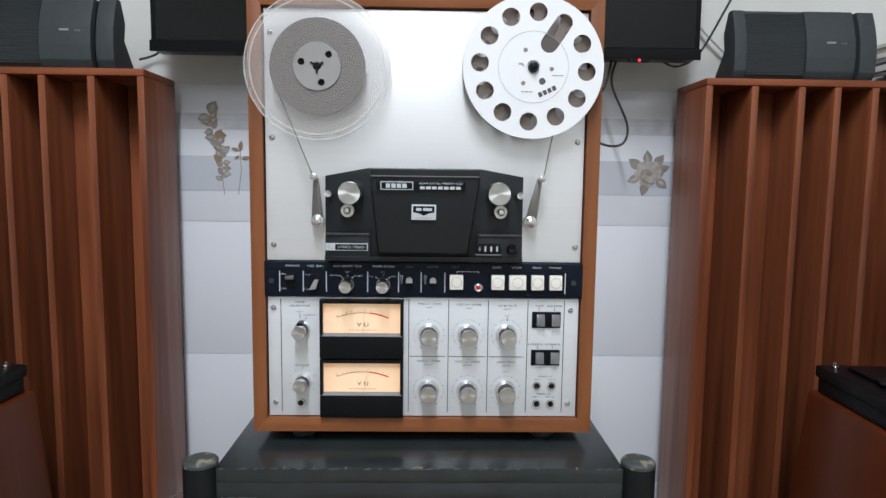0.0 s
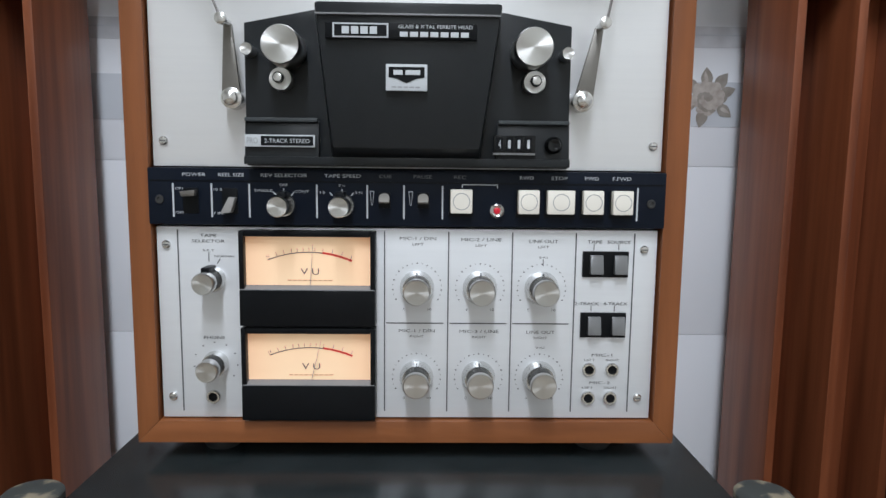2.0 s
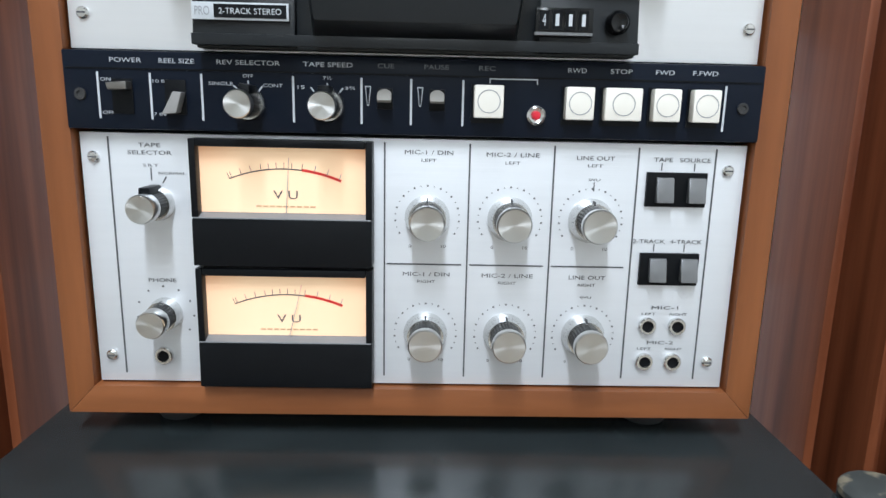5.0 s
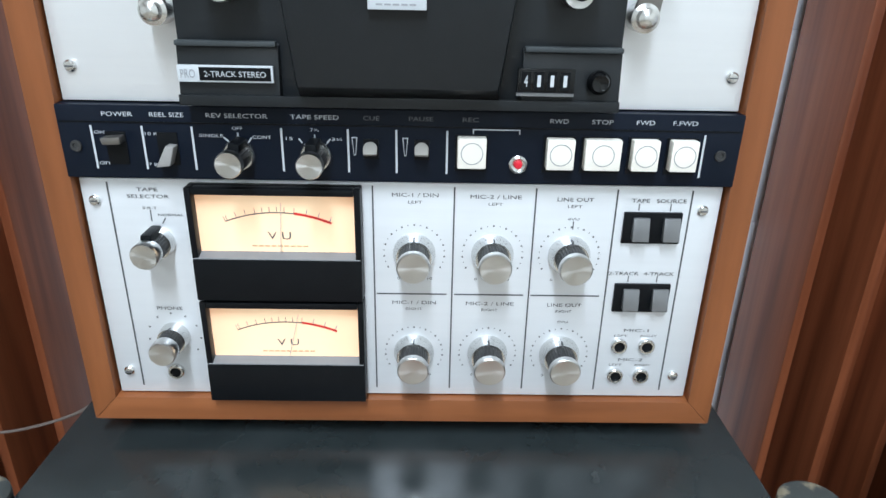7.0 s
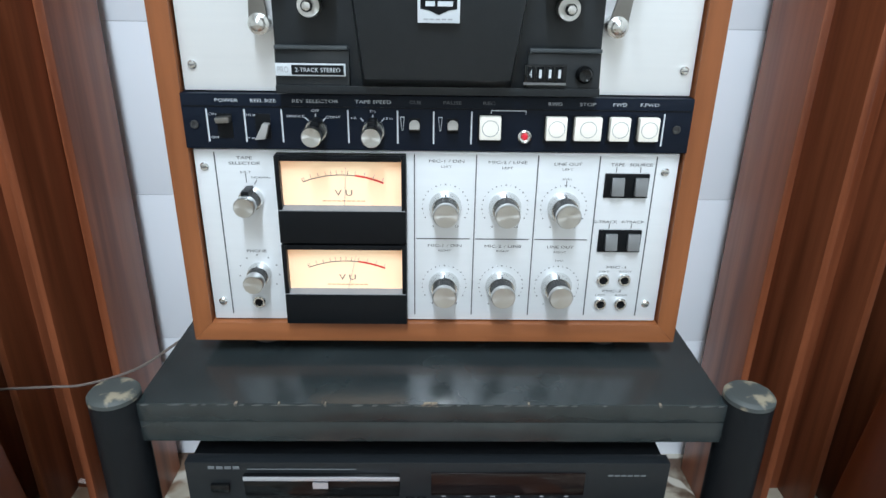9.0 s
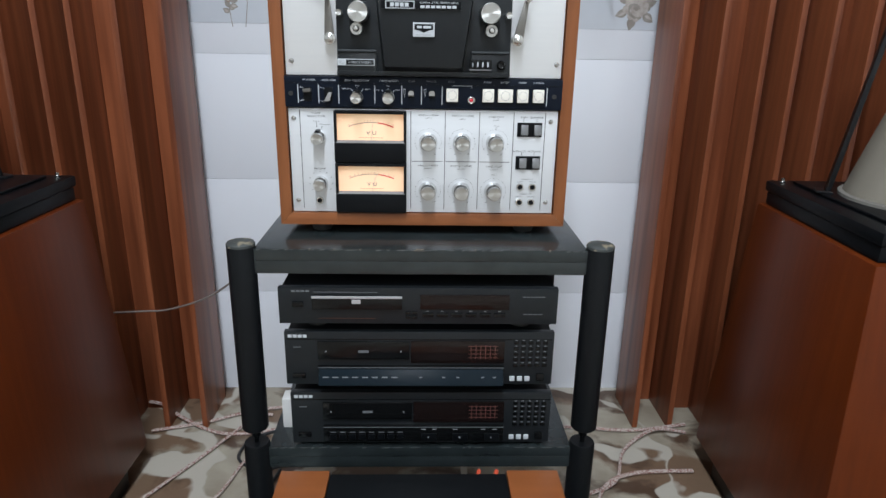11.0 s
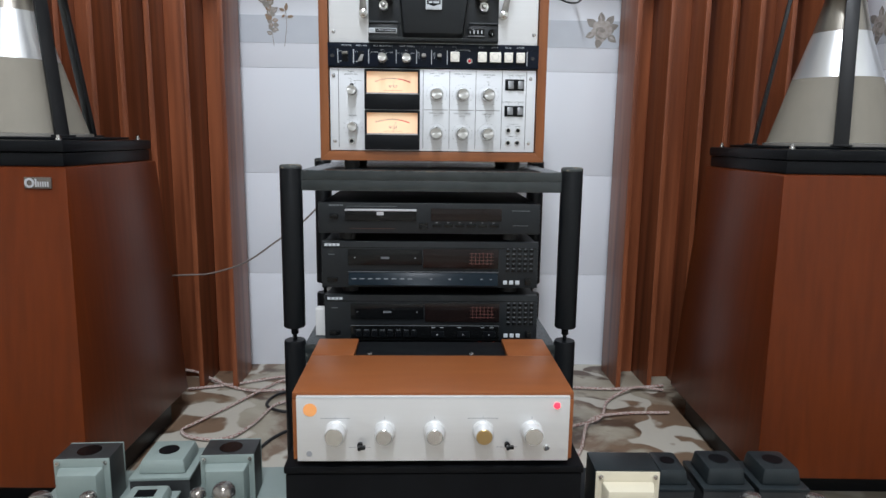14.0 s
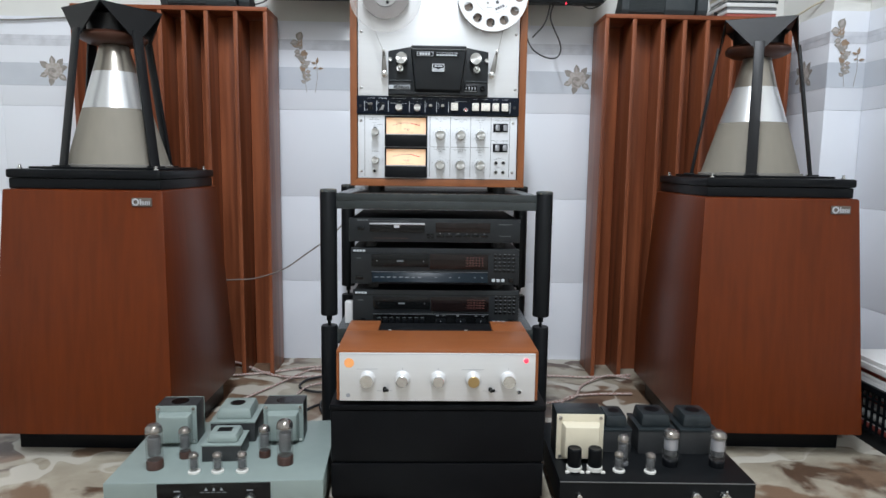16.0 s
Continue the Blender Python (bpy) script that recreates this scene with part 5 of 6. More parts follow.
part("tray_line", box(-0.160, -0.075, y - 0.0005, y, 0.4755, 0.4765), "brown_ring", f1, smooth=0)
part("display", box(-0.008, 0.125, y - 0.002, y, 0.4915, 0.5150, 0.0006), "window", f1, "dark display window")
bars(-0.184, 0.5195, 0.028, 0.003, y - 0.0004, "dim_ink", f1, 4, "logo_bars")
part("title_line", box(-0.165, -0.072, y - 0.0004, y, 0.5175, 0.5183), "dim_ink", f1, smooth=0)
part("power_key", box(-0.197, -0.181, y - 0.004, y, 0.4955, 0.5035, 0.001), "black_gloss", f1)
for i in range(2):
    for j in range(2):
        part("key", box(-0.030 + 0.010 * i, -0.0225 + 0.010 * i, y - 0.002, y, 0.477 + 0.007 * j, 0.481 + 0.007 * j, 0.0004), "black_gloss", f1)
for i in range(6):
    kx = -0.005 + 0.0215 * i
    part("key", box(kx, kx + 0.017, y - 0.003, y, 0.4805, 0.4860, 0.0006), "black_gloss", f1)
    part("key_mark", box(kx + 0.006, kx + 0.010, y - 0.0004, y, 0.4878, 0.4888), "ink_soft", f1, smooth=0)
bars(0.162, 0.5115, 0.034, 0.0016, y - 0.0004, "dim_ink", f1, 6)
bars(0.162, 0.4835, 0.030, 0.0012, y - 0.0004, "dim_ink", f1, 4)
box_white = solo("white_adapter", box(-0.236, -0.216, 0.80, 0.83, ZL + 0.0005, ZL + 0.055, 0.002), "paper", "small white plug-in adapter standing on the rack shelf", "adapter")

# ---- integrated amplifier on a black cabinet ----
base = thing("black_cabinet", (-0.0045, 0.50, FZ), "low black lacquered cabinet in front of the rack", "cabinet")
part("cabinet_body", box(-0.2085, 0.1995, 0.377, 0.635, FZ, 0.186, 0.002), "cabinet_black", base)
part("cabinet_top", box(-0.2125, 0.2035, 0.368, 0.640, 0.1863, 0.1965, 0.0025), "cabinet_black", base)
part("front_panel", box(-0.2105, 0.2015, 0.370, 0.3767, 0.082, 0.1845, 0.003), "cabinet_black", base)
part("front_panel", box(-0.2105, 0.2015, 0.370, 0.3767, 0.010, 0.0785, 0.003), "cabinet_black", base)
amp = thing("stereo_amplifier", (-0.0065, 0.49, 0.1965), "brown wood-cased amplifier with silver front and five knobs", "amplifier")
part("wood_top", box(-0.1995, 0.1865, 0.3745, 0.530, 0.2925, 0.302, 0.002), "amp_wood", amp)
for x0, x1 in ((-0.1995, -0.1315), (0.1145, 0.1865)):
    part("wood_top", box(x0, x1, 0.5302, 0.618, 0.2925, 0.302, 0.002), "amp_wood", amp)
for x0, x1 in ((-0.1995, -0.1935), (0.1805, 0.1865)):
    part("wood_side", box(x0, x1, 0.3745, 0.618, 0.2045, 0.2923, 0.0015), "amp_wood", amp)
part("chassis", box(-0.1932, 0.1802, 0.376, 0.610, 0.2065, 0.2920), "black", amp)
deckp = part("terminal_plate", box(-0.1310, 0.1140, 0.531, 0.617, 0.2922, 0.2965, 0.001), "rack_post", amp, "black rear terminal plate")
for x in (-0.108, 0.058):
    part("plate_screw", lathe([(0.0045, 0), (0.004, 0.002), (0, 0.0024)], (x, 0.552, 0.2966), "z", 14), "chrome", deckp)
for x in (0.075, 0.100):
    part("red_terminal", tube([(x - 0.003, 0.6101, 0.2880), (x, 0.622, 0.2880), (x + 0.003, 0.634, 0.2885)], 0.0032, 8), "clip_red", amp, "orange-red speaker terminal")
for fx in (-0.165, 0.152):
    for fy in (0.40, 0.58):
        part("foot", lathe([(0.013, 0), (0.014, 0.0095)], (fx, fy, 0.1968), "z", 16), "rubber", amp)
ff = part("front_panel", box(-0.1930, 0.1800, 0.3680, 0.3742, 0.2050, 0.2985, 0.0012), "amp_face", amp, "satin silver front panel")
part("panel_edge", box(-0.1930, 0.1800, 0.3676, 0.3679, 0.2965, 0.2980), "white_ink", ff, smooth=0)
for i, (x, mt) in enumerate(((-0.140, "chrome"), (-0.0735, "chrome"), (-0.0055, "chrome"), (0.0610, "gold"), (0.1280, "chrome"))):
    big = i in (0, 4)
    k = part("knob", lathe([(0.0150, 0), (0.0150, 0.003), (0.0130, 0.0042), (0.0125 if not big else 0.0140, 0.019), (0.0115 if not big else 0.013, 0.021)], (x, 0.3679, 0.2495), "y", 32), "amp_face", ff, "turned metal knob")
    part("knob_cap", lathe([(0.0110 if not big else 0.0125, 0.0211), (0.010 if not big else 0.0118, 0.0222), (0, 0.0222)], (x, 0.3679, 0.2495), "y", 28), mt, k)
    part("index_mark", box(x - 0.0004, x + 0.0004, 0.3676, 0.3679, 0.2665, 0.2700), "ink_soft", ff, smooth=0)
for x, w in ((-0.140, 0.040), (0.0610, 0.042)):
    bars(x, 0.2675, w, 0.0009, 0.3676, "ink_soft", ff, 8)
for x in (-0.107, 0.0945):
    part("toggle", lathe([(0.0040, 0), (0.0040, 0.004), (0.0022, 0.0045), (0.0026, 0.014), (0, 0.015)], (x, 0.3679, 0.2295), "y", 14), "black_gloss", ff)
    part("toggle_tip", box(x, x + 0.008, 0.355, 0.360, 0.2275, 0.2325, 0.001), "black_gloss", ff)
jk = part("jack", lathe([(0.0045, 0), (0.0045, 0.002), (0.0032, 0.003), (0.0026, 0.001)], (0.1495, 0.3679, 0.2245), "y", 18), "chrome", ff)
part("hole", lathe([(0.0025, 0), (0.0025, 0.0014), (0, 0.0014)], (0.1495, 0.3679, 0.2245), "y", 12), "ink", jk)
part("pilot_lamp", lathe([(0.0046, 0), (0.004, 0.002), (0, 0.003)], (0.1620, 0.3679, 0.2855), "y", 18), "red_led", ff, "glowing red pilot lamp")
part("sticker", lathe([(0.0093, 0), (0.0093, 0.0004), (0, 0.0004)], (-0.1745, 0.3679, 0.2795), "y", 28), "orange", ff, "round orange sticker")
part("emblem", lathe([(0.0040, 0), (0.0040, 0.0005), (0, 0.0005)], (-0.1765, 0.3679, 0.2160), "y", 16), "ink_soft", ff)
bars(-0.108 + 0.001, 0.2255, 0.030, 0.0008, 0.3676, "ink_soft", ff, 6)
bars(0.0945, 0.2255, 0.030, 0.0008, 0.3676, "ink_soft", ff, 6)


# ---- valve amplifiers ----
def valve(x, y, z, r, h, base_h, parent, base_mat="bakelite", base_r=None):
    br = base_r or r * 0.95
    g0 = z + base_h
    v = part("valve_base", lathe([(br, 0), (br, base_h * 0.85), (br * 0.9, base_h)], (x, y, z), "z", 20), base_mat, parent)
    part("anode", lathe([(r * 0.70, 0.14 * h), (r * 0.74, 0.16 * h), (r * 0.74, 0.62 * h), (r * 0.66, 0.64 * h)], (x, y, g0), "z", 12), "anode", v)
    part("getter", lathe([(r * 0.985, 0.77 * h), (r * 0.985, 0.81 * h), (r * 0.905, 0.90 * h), (r * 0.645, 0.968 * h), (r * 0.29, 0.994 * h), (0, 0.997 * h)], (x, y, g0), "z", 20), "getter", v, "silvery getter flash")
    gl = part("glass_bulb", lathe([(r * 0.8, 0), (r, 0.05 * h), (r, 0.80 * h), (r * 0.92, 0.90 * h), (r * 0.66, 0.97 * h), (r * 0.3, 0.998 * h), (0, h)], (x, y, g0 + 0.0002), "z", 24), "glass", v, "clear glass bulb", smooth=60)
    return v


def transformer(x, y, z, w, d, h, parent, paint, lying=False):
    """Upright: end bells front and back. Lying: a bell on top of the core."""
    if lying:
        c = part("core", box(x - w / 2, x + w / 2, y - d / 2, y + d / 2, z, z + h * 0.60, 0.0015), "core", parent)
        part("flange", box(x - w / 2 - 0.001, x + w / 2 + 0.001, y - d / 2 - 0.001, y + d / 2 + 0.001, z + h * 0.6005, z + h * 0.67, 0.001), paint, c)
        a, b = w * 0.41, d * 0.40
        part("bell", hull8([(x - a, y - b, z + h * 0.6705), (x + a, y - b, z + h * 0.6705), (x + a, y + b, z + h * 0.6705), (x - a, y + b, z + h * 0.6705)],
                           [(x - a * 0.88, y - b * 0.88, z + h), (x + a * 0.88, y - b * 0.88, z + h), (x + a * 0.88, y + b * 0.88, z + h), (x - a * 0.88, y + b * 0.88, z + h)], 0.006), paint, c)
        return c
    c = part("core", box(x - w / 2, x + w / 2, y - d * 0.26, y + d * 0.26, z, z + h, 0.0015), "core", parent)
    for sgn in (-1, 1):
        y0 = y + sgn * d * 0.262
        part("flange", box(x - w / 2 - 0.0005, x + w / 2 + 0.0005, min(y0, y0 + sgn * 0.003), max(y0, y0 + sgn * 0.003), z, z + h, 0.001), paint, c)
        y1, y2 = y0 + sgn * 0.0032, y + sgn * d / 2
        a, lo, hi = w * 0.42, z + h * 0.06, z + h * 0.86
        quad = [(x - a, y1, lo), (x + a, y1, lo), (x + a, y1, hi), (x - a, y1, hi)]
        e = 0.86
        zc = (lo + hi) / 2
        quad2 = [(x - a * e, y2, zc + (lo - zc) * e), (x + a * e, y2, zc + (lo - zc) * e), (x + a * e, y2, zc + (hi - zc) * e), (x - a * e, y2, zc + (hi - zc) * e)]
        part("end_bell", hull8(quad, quad2, 0.005), paint, c)
        for bx_ in (-1, 1):
            for bz_ in (0.07, 0.93):
                part("bolt", lathe([(0.0035, 0), (0.0035, 0.003), (0, 0.0035)], (x + bx_ * w * 0.43, y0 - 0.003, z + h * bz_), "y", 10), "chrome", c)
    return c


ga = thing("valve_amplifier", (-0.425, 0.46, 0), "grey-green valve amplifier with transformers and glass valves on the floor", "valve amplifier", "valve amplifiers", rz=2.5, local=True)
part("chassis", box(-0.200, 0.200, -0.140, 0.150, 0.012, 0.066, 0.003), "green", ga)
for fx in (-0.17, 0.17):
    for fy in (-0.11, 0.12):
        part("foot", lathe([(0.014, FZ), (0.015, 0.012)], (fx, fy, 0), "z", 16), "rubber", ga)
fp = part("front_plate", box(-0.103, 0.103, -0.144, -0.1402, 0.014, 0.064, 0.001), "black_gloss", ga, "glossy black front plate")
for x in (-0.066, 0.066):
    part("knob", lathe([(0.010, 0), (0.010, 0.010), (0.0085, 0.013), (0, 0.013)], (x, -0.144, 0.034), "y", 24), "chrome", fp)
    bars(x, 0.0505, 0.012, 0.0022, -0.1444, "ink_soft", fp, 3)
for x in (-0.014, 0.0, 0.014):
    part("front_mark", prism([(x - 0.003, 0.051), (x + 0.003, 0.051), (x, 0.057)], -0.1444, -0.1441), "ink_soft", fp, smooth=0)
bars(0, 0.0475, 0.05, 0.0015, -0.1444, "dim_ink", fp, 5)
transformer(-0.122, 0.060, 0.0665, 0.082, 0.100, 0.082, ga, "green")
transformer(0.098, 0.062, 0.0665, 0.082, 0.100, 0.082, ga, "green")
t3 = transformer(-0.008, 0.085, 0.0665, 0.092, 0.100, 0.068, ga, "green", True)
t4 = transformer(-0.008, -0.022, 0.0665, 0.076, 0.070, 0.052, ga, "green", True)
part("label_disc", lathe([(0.016, 0), (0.016, 0.0004), (0, 0.0004)], (-0.008, 0.085, 0.1346), "z", 24), "black", t3)
part("label_plate", box(-0.022, 0.006, -0.032, -0.012, 0.1186, 0.1190), "black", t4)
for x in (-0.122, 0.098):
    part("label_disc", lathe([(0.018, 0), (0.018, 0.0004), (0, 0.0004)], (x, 0.060, 0.1488), "z", 24), "black_gloss", ga)
for x, y, r, h, bh in ((-0.128, -0.078, 0.0165, 0.072, 0.017), (-0.085, -0.034, 0.0120, 0.050, 0.014), (0.072, -0.036, 0.0120, 0.052, 0.014), (0.118, -0.068, 0.0165, 0.074, 0.017)):
    valve(x, y, 0.0662, r, h, bh, ga)
for x in (-0.048, -0.004, 0.042):
    valve(x, -0.100, 0.0662, 0.0095, 0.036, 0.004, ga, "ceramic", 0.0115)

ba = thing("valve_amplifier", (0.415, 0.455, 0), "black valve amplifier with cream and dark transformers on the floor", "valve amplifier", "valve amplifiers", rz=-1.5, local=True)
part("chassis", box(-0.186, 0.184, -0.135, 0.150, 0.012, 0.066, 0.002), "rack_post", ba)
part("chassis_trim", box(-0.186, 0.184, -0.1362, -0.1352, 0.0635, 0.0655), "rocker", ba)
for fx in (-0.16, 0.16):
    for fy in (-0.11, 0.12):
        part("foot", lathe([(0.014, FZ), (0.015, 0.012)], (fx, fy, 0), "z", 16), "rubber", ba)
for x, r in ((-0.150, 0.0055), (0.070, 0.010), (0.125, 0.010)):
    part("knob", lathe([(r, 0), (r, 0.010), (r * 0.85, 0.013), (0, 0.013)], (x, -0.1353, 0.040), "y", 20), "chrome", ba)
part("toggle", tube([(0.125, -0.146, 0.042), (0.122, -0.154, 0.058)], 0.002, 8), "chrome", ba)
tw = transformer(-0.131, -0.010, 0.0665, 0.094, 0.110, 0.094, ba, "cream")
part("core_cover", box(-0.1788, -0.0832, -0.038, 0.0190, 0.0667, 0.1618, 0.001), "bluegrey", tw)
for x, y, w, h in ((-0.046, 0.035, 0.058, 0.074), (0.034, 0.030, 0.076, 0.080), (0.120, 0.030, 0.076, 0.080)):
    t_ = transformer(x, y, 0.0665, w, 0.088, h, ba, "bluegrey", True)
    part("label_disc", lathe([(w * 0.2, 0), (w * 0.2, 0.0005), (0, 0.0005)], (x, y, 0.0665 + h + 0.0001), "z", 22), "black", t_)
for x in (-0.152, -0.112):
    cp = part("capacitor", lathe([(0.0125, 0.012), (0.0135, 0.014), (0.0135, 0.046), (0.012, 0.048), (0.010, 0.0472), (0, 0.0472)], (x, -0.095, 0.0662), "z", 24), "black", ba, "black can capacitor")
    part("clamp", lathe([(0.0150, 0.004), (0.0150, 0.0115), (0.013, 0.0118)], (x, -0.095, 0.0662), "z", 24), "ceramic", cp)
    for k in range(3):
        a = radians(90 + 120 * k)
        part("clamp_foot", box(x + 0.0165 * math.cos(a) - 0.004, x + 0.0165 * math.cos(a) + 0.004, -0.095 + 0.0165 * math.sin(a) - 0.003, -0.095 + 0.0165 * math.sin(a) + 0.003, 0.0664, 0.0705, 0.001), "ceramic", cp)
for x, y, r, h, bh, bm_ in ((0.046, -0.062, 0.0160, 0.060, 0.014, "black"), (0.138, -0.064, 0.0160, 0.060, 0.014, "black"), (-0.048, -0.060, 0.0120, 0.055, 0.006, "rocker")):
    v_ = valve(x, y, 0.0662, r, h, bh, ba, bm_)
    if h > 0.058:
        part("shield", lathe([(r * 0.82, 0.034), (r * 0.82, 0.056)], (x, y, 0.0665), "z", 18), "tray", v_)
for x, y in ((-0.064, -0.092), (-0.004, -0.095)):
    valve(x, y, 0.0662, 0.0095, 0.036, 0.004, ba, "ceramic", 0.0115)


# ---- array speakers on top of the panels ----
def array_speaker(x0, label):
    """A wide charcoal speaker with a ribbed flank, smooth face, dark slot and end cap."""
    s = thing("array_speaker", (x0 + 0.15, 1.29, 1.117), label, "loudspeaker", "small speakers")
    z0, H = 1.1193, 0.126

    def outline(dy):
        return [(1.224 + dy, z0), (1.216 + dy, z0 + 0.014), (1.215 + dy, z0 + 0.040), (1.218 + dy, z0 + 0.072), (1.225 + dy, z0 + 0.098), (1.236 + dy, z0 + H),
                (1.252 + dy, z0 + H), (1.268 + dy, z0 + 0.088), (1.262 + dy, z0 + 0.056), (1.308 + dy, z0)]

    def seg(a, b, dy):
        bm_ = bmesh.new()
        p = outline(dy)
        A = [bm_.verts.new((a, y_, z_)) for y_, z_ in p]
        B = [bm_.verts.new((b, y_, z_)) for y_, z_ in p]
        bm_.faces.new(A)
        bm_.faces.new(B[::-1])
        for i in range(len(p)):
            j = (i + 1) % len(p)
            bm_.faces.new((A[i], B[i], B[j], A[j]))
        bmesh.ops.recalc_face_normals(bm_, faces=bm_.faces)
        bmesh.ops.bevel(bm_, geom=list(bm_.edges), offset=0.002, segments=2, affect="EDGES", profile=0.6)
        return bm_

    part("end_cap", seg(x0, x0 + 0.022, 0.0), "grille", s)
    rb = part("ribbed_grille", seg(x0 + 0.0222, x0 + 0.133, 0.004), "grille", s, "finely ribbed charcoal grille")
    for i in range(28):
        h = 0.008 + i * 0.0041
        y_ = 1.2185 + 0.003 * ((h - 0.035) / 0.035) ** 2
        part("rib", box(x0 + 0.024, x0 + 0.131, y_ - 0.0014, y_ + 0.004, z0 + h, z0 + h + 0.0020), "grille", rb, smooth=0)
    fc = part("smooth_face", seg(x0 + 0.1332, x0 + 0.225, 0.0), "grille", s)
    part("slot", seg(x0 + 0.2252, x0 + 0.2335, 0.014), "black", s)
    part("end_cap", seg(x0 + 0.2337, x0 + 0.265, 0.001), "grille", s)
    bars(x0 + 0.181, z0 + 0.066, 0.022, 0.0036, 1.2160, "ink_soft", fc, 1, "logo_bars")
    bars(x0 + 0.203, z0 + 0.065, 0.012, 0.0025, 1.2160, "dim_ink", fc, 2, "logo_bars")
    return s


array_speaker(0.558, "charcoal ribbed array speaker lying on the wooden diffuser")
array_speaker(-0.834, "charcoal ribbed array speaker lying on the wooden diffuser panel")

# ---- television ----
tv = thing("television", (-0.004, 1.28, 1.155), "black flat television hung on the wall behind the deck", "television")
part("tv_body", box(-0.520, 0.511, 1.258, 1.31, 1.160, 1.735, 0.006), "black", tv)
part("tv_screen", box(-0.508, 0.499, 1.2545, 1.2576, 1.178, 1.722, 0.001), "black_gloss", tv, "dark glossy screen")
part("tv_bezel", box(-0.520, 0.511, 1.252, 1.2578, 1.157, 1.1775, 0.002), "black", tv)
part("wall_bracket", box(-0.15, 0.15, 1.3105, 1.4148, 1.35, 1.55), "black", tv)
tl = part("receiver", box(0.375, 0.412, 1.250, 1.262, 1.1515, 1.1568, 0.001), "black", tv)
part("standby_led", lathe([(0.0030, 0), (0.002, 0.001), (0, 0.0012)], (0.3935, 1.2499, 1.1542), "y", 12), "red_led", tl, "glowing red standby light")

# ---- stack of discs and small clutter ----
random.seed(11)
z = 1.1193
for i in range(9):
    h = random.uniform(0.007, 0.013)
    dx, dy = random.uniform(-0.006, 0.006), random.uniform(-0.006, 0.006)
    solo("record_sleeve", box(0.885 + dx, 1.040 + dx, 1.222 + dy, 1.362 + dy, z + 0.0002, z + h, 0.0008),
         ("cover_red", "paper", "rocker", "paper", "bluegrey", "paper", "paper", "cream", "paper")[i],
         "thin flat sleeve in a pile on the wooden panel", "sleeve", "pile of sleeves")
    z += h + 0.0002
solo("small_remote", tube([(0.850, 1.222, 1.1255), (0.857, 1.24, 1.1260), (0.862, 1.265, 1.1255)], 0.006, 10), "black", "small black rounded remote lying on the wooden panel", "remote")

bk = thing("storage_basket", (1.155, 0.70, FZ), "black lattice plastic basket holding paper on the floor", "basket")
bx0, bx1, by0, by1, bh = 1.075, 1.262, 0.545, 0.86, 0.125
part("basket_floor", box(bx0 + 0.004, bx1 - 0.004, by0 + 0.004, by1 - 0.004, FZ, 0.008), "black", bk)
for (a0, a1, b0, b1) in ((bx0, bx0 + 0.004, by0, by1), (bx1 - 0.004, bx1, by0, by1)):
    part("rim", box(a0 - 0.003, a1 + 0.003, b0, b1, bh - 0.016, bh, 0.002), "black", bk)
    for k in range(16):
        yy = b0 + (b1 - b0) * k / 15
        part("slat", box(a0, a1, yy - 0.003, yy + 0.003, 0.002, bh - 0.0162), "black", bk)
    for zz in (0.006, 0.035, 0.062, 0.089):
        part("band", box(a0 + 0.0005, a1 - 0.0005, b0, b1, zz, zz + 0.006), "black", bk)
for (b0, b1) in ((by0, by0 + 0.004), (by1 - 0.004, by1)):
    part("rim", box(bx0, bx1, b0 - 0.003, b1 + 0.003, bh - 0.0155, bh - 0.0005, 0.002), "black", bk)
    for k in range(1, 10):
        xx = bx0 + (bx1 - bx0) * k / 10
        part("slat", box(xx - 0.003, xx + 0.003, b0, b1, 0.002, bh - 0.0162), "black", bk)
    for zz in (0.006, 0.035, 0.062, 0.089):
        part("band", box(bx0, bx1, b0 + 0.0005, b1 - 0.0005, zz, zz + 0.006), "black", bk)
z = 0.0082
for i in range(13):
    h = random.uniform(0.010, 0.016)
    s = random.uniform(-0.008, 0.008)
    solo("paper_sheaf", box(1.092 + s * 0.5, 1.245 + s * 0.5, 0.58 + s, 0.83 + s, z, z + h, 0.001), "paper" if i % 5 else "cover_red",
         "sheaf of white paper stacked in the lattice basket", "paper", "stacked paper")
    z += h + 0.0002

# ---- cords ----
cords = (
    ((-0.641, 1.196, -0.019), (-0.528, 1.231, -0.019), (-0.422, 1.284, -0.019), (-0.310, 1.306, -0.019)),
    ((-0.372, 1.265, -0.019), (-0.414, 1.248, -0.019), (-0.490, 1.101, -0.019), (-0.548, 0.991, -0.019), (-0.569, 0.945, -0.019), (-0.531, 0.909, -0.019), (-0.456, 0.904, -0.019), (-0.416, 0.977, -0.019), (-0.390, 1.087, -0.019), (-0.341, 1.130, -0.019)),
    ((-0.686, 1.302, -0.005), (-0.641, 1.290, -0.009), (-0.594, 1.248, -0.011), (-0.517, 1.203, -0.019), (-0.445, 1.182, -0.019), (-0.341, 1.203, -0.019)),
    ((0.310, 1.213, -0.019), (0.387, 1.207, -0.019), (0.505, 1.196, -0.019), (0.642, 1.221, -0.019)),
    ((0.259, 0.944, -0.019), (0.327, 0.962, -0.019), (0.408, 1.001, -0.015), (0.460, 1.116, -0.019), (0.550, 1.186, -0.011), (0.630, 1.187, -0.019)),
    ((0.279, 0.737, -0.019), (0.296, 0.792, -0.019), (0.328, 0.855, -0.019), (0.375, 0.974, -0.011), (0.458, 1.033, -0.019), (0.591, 1.041, -0.019)),
)
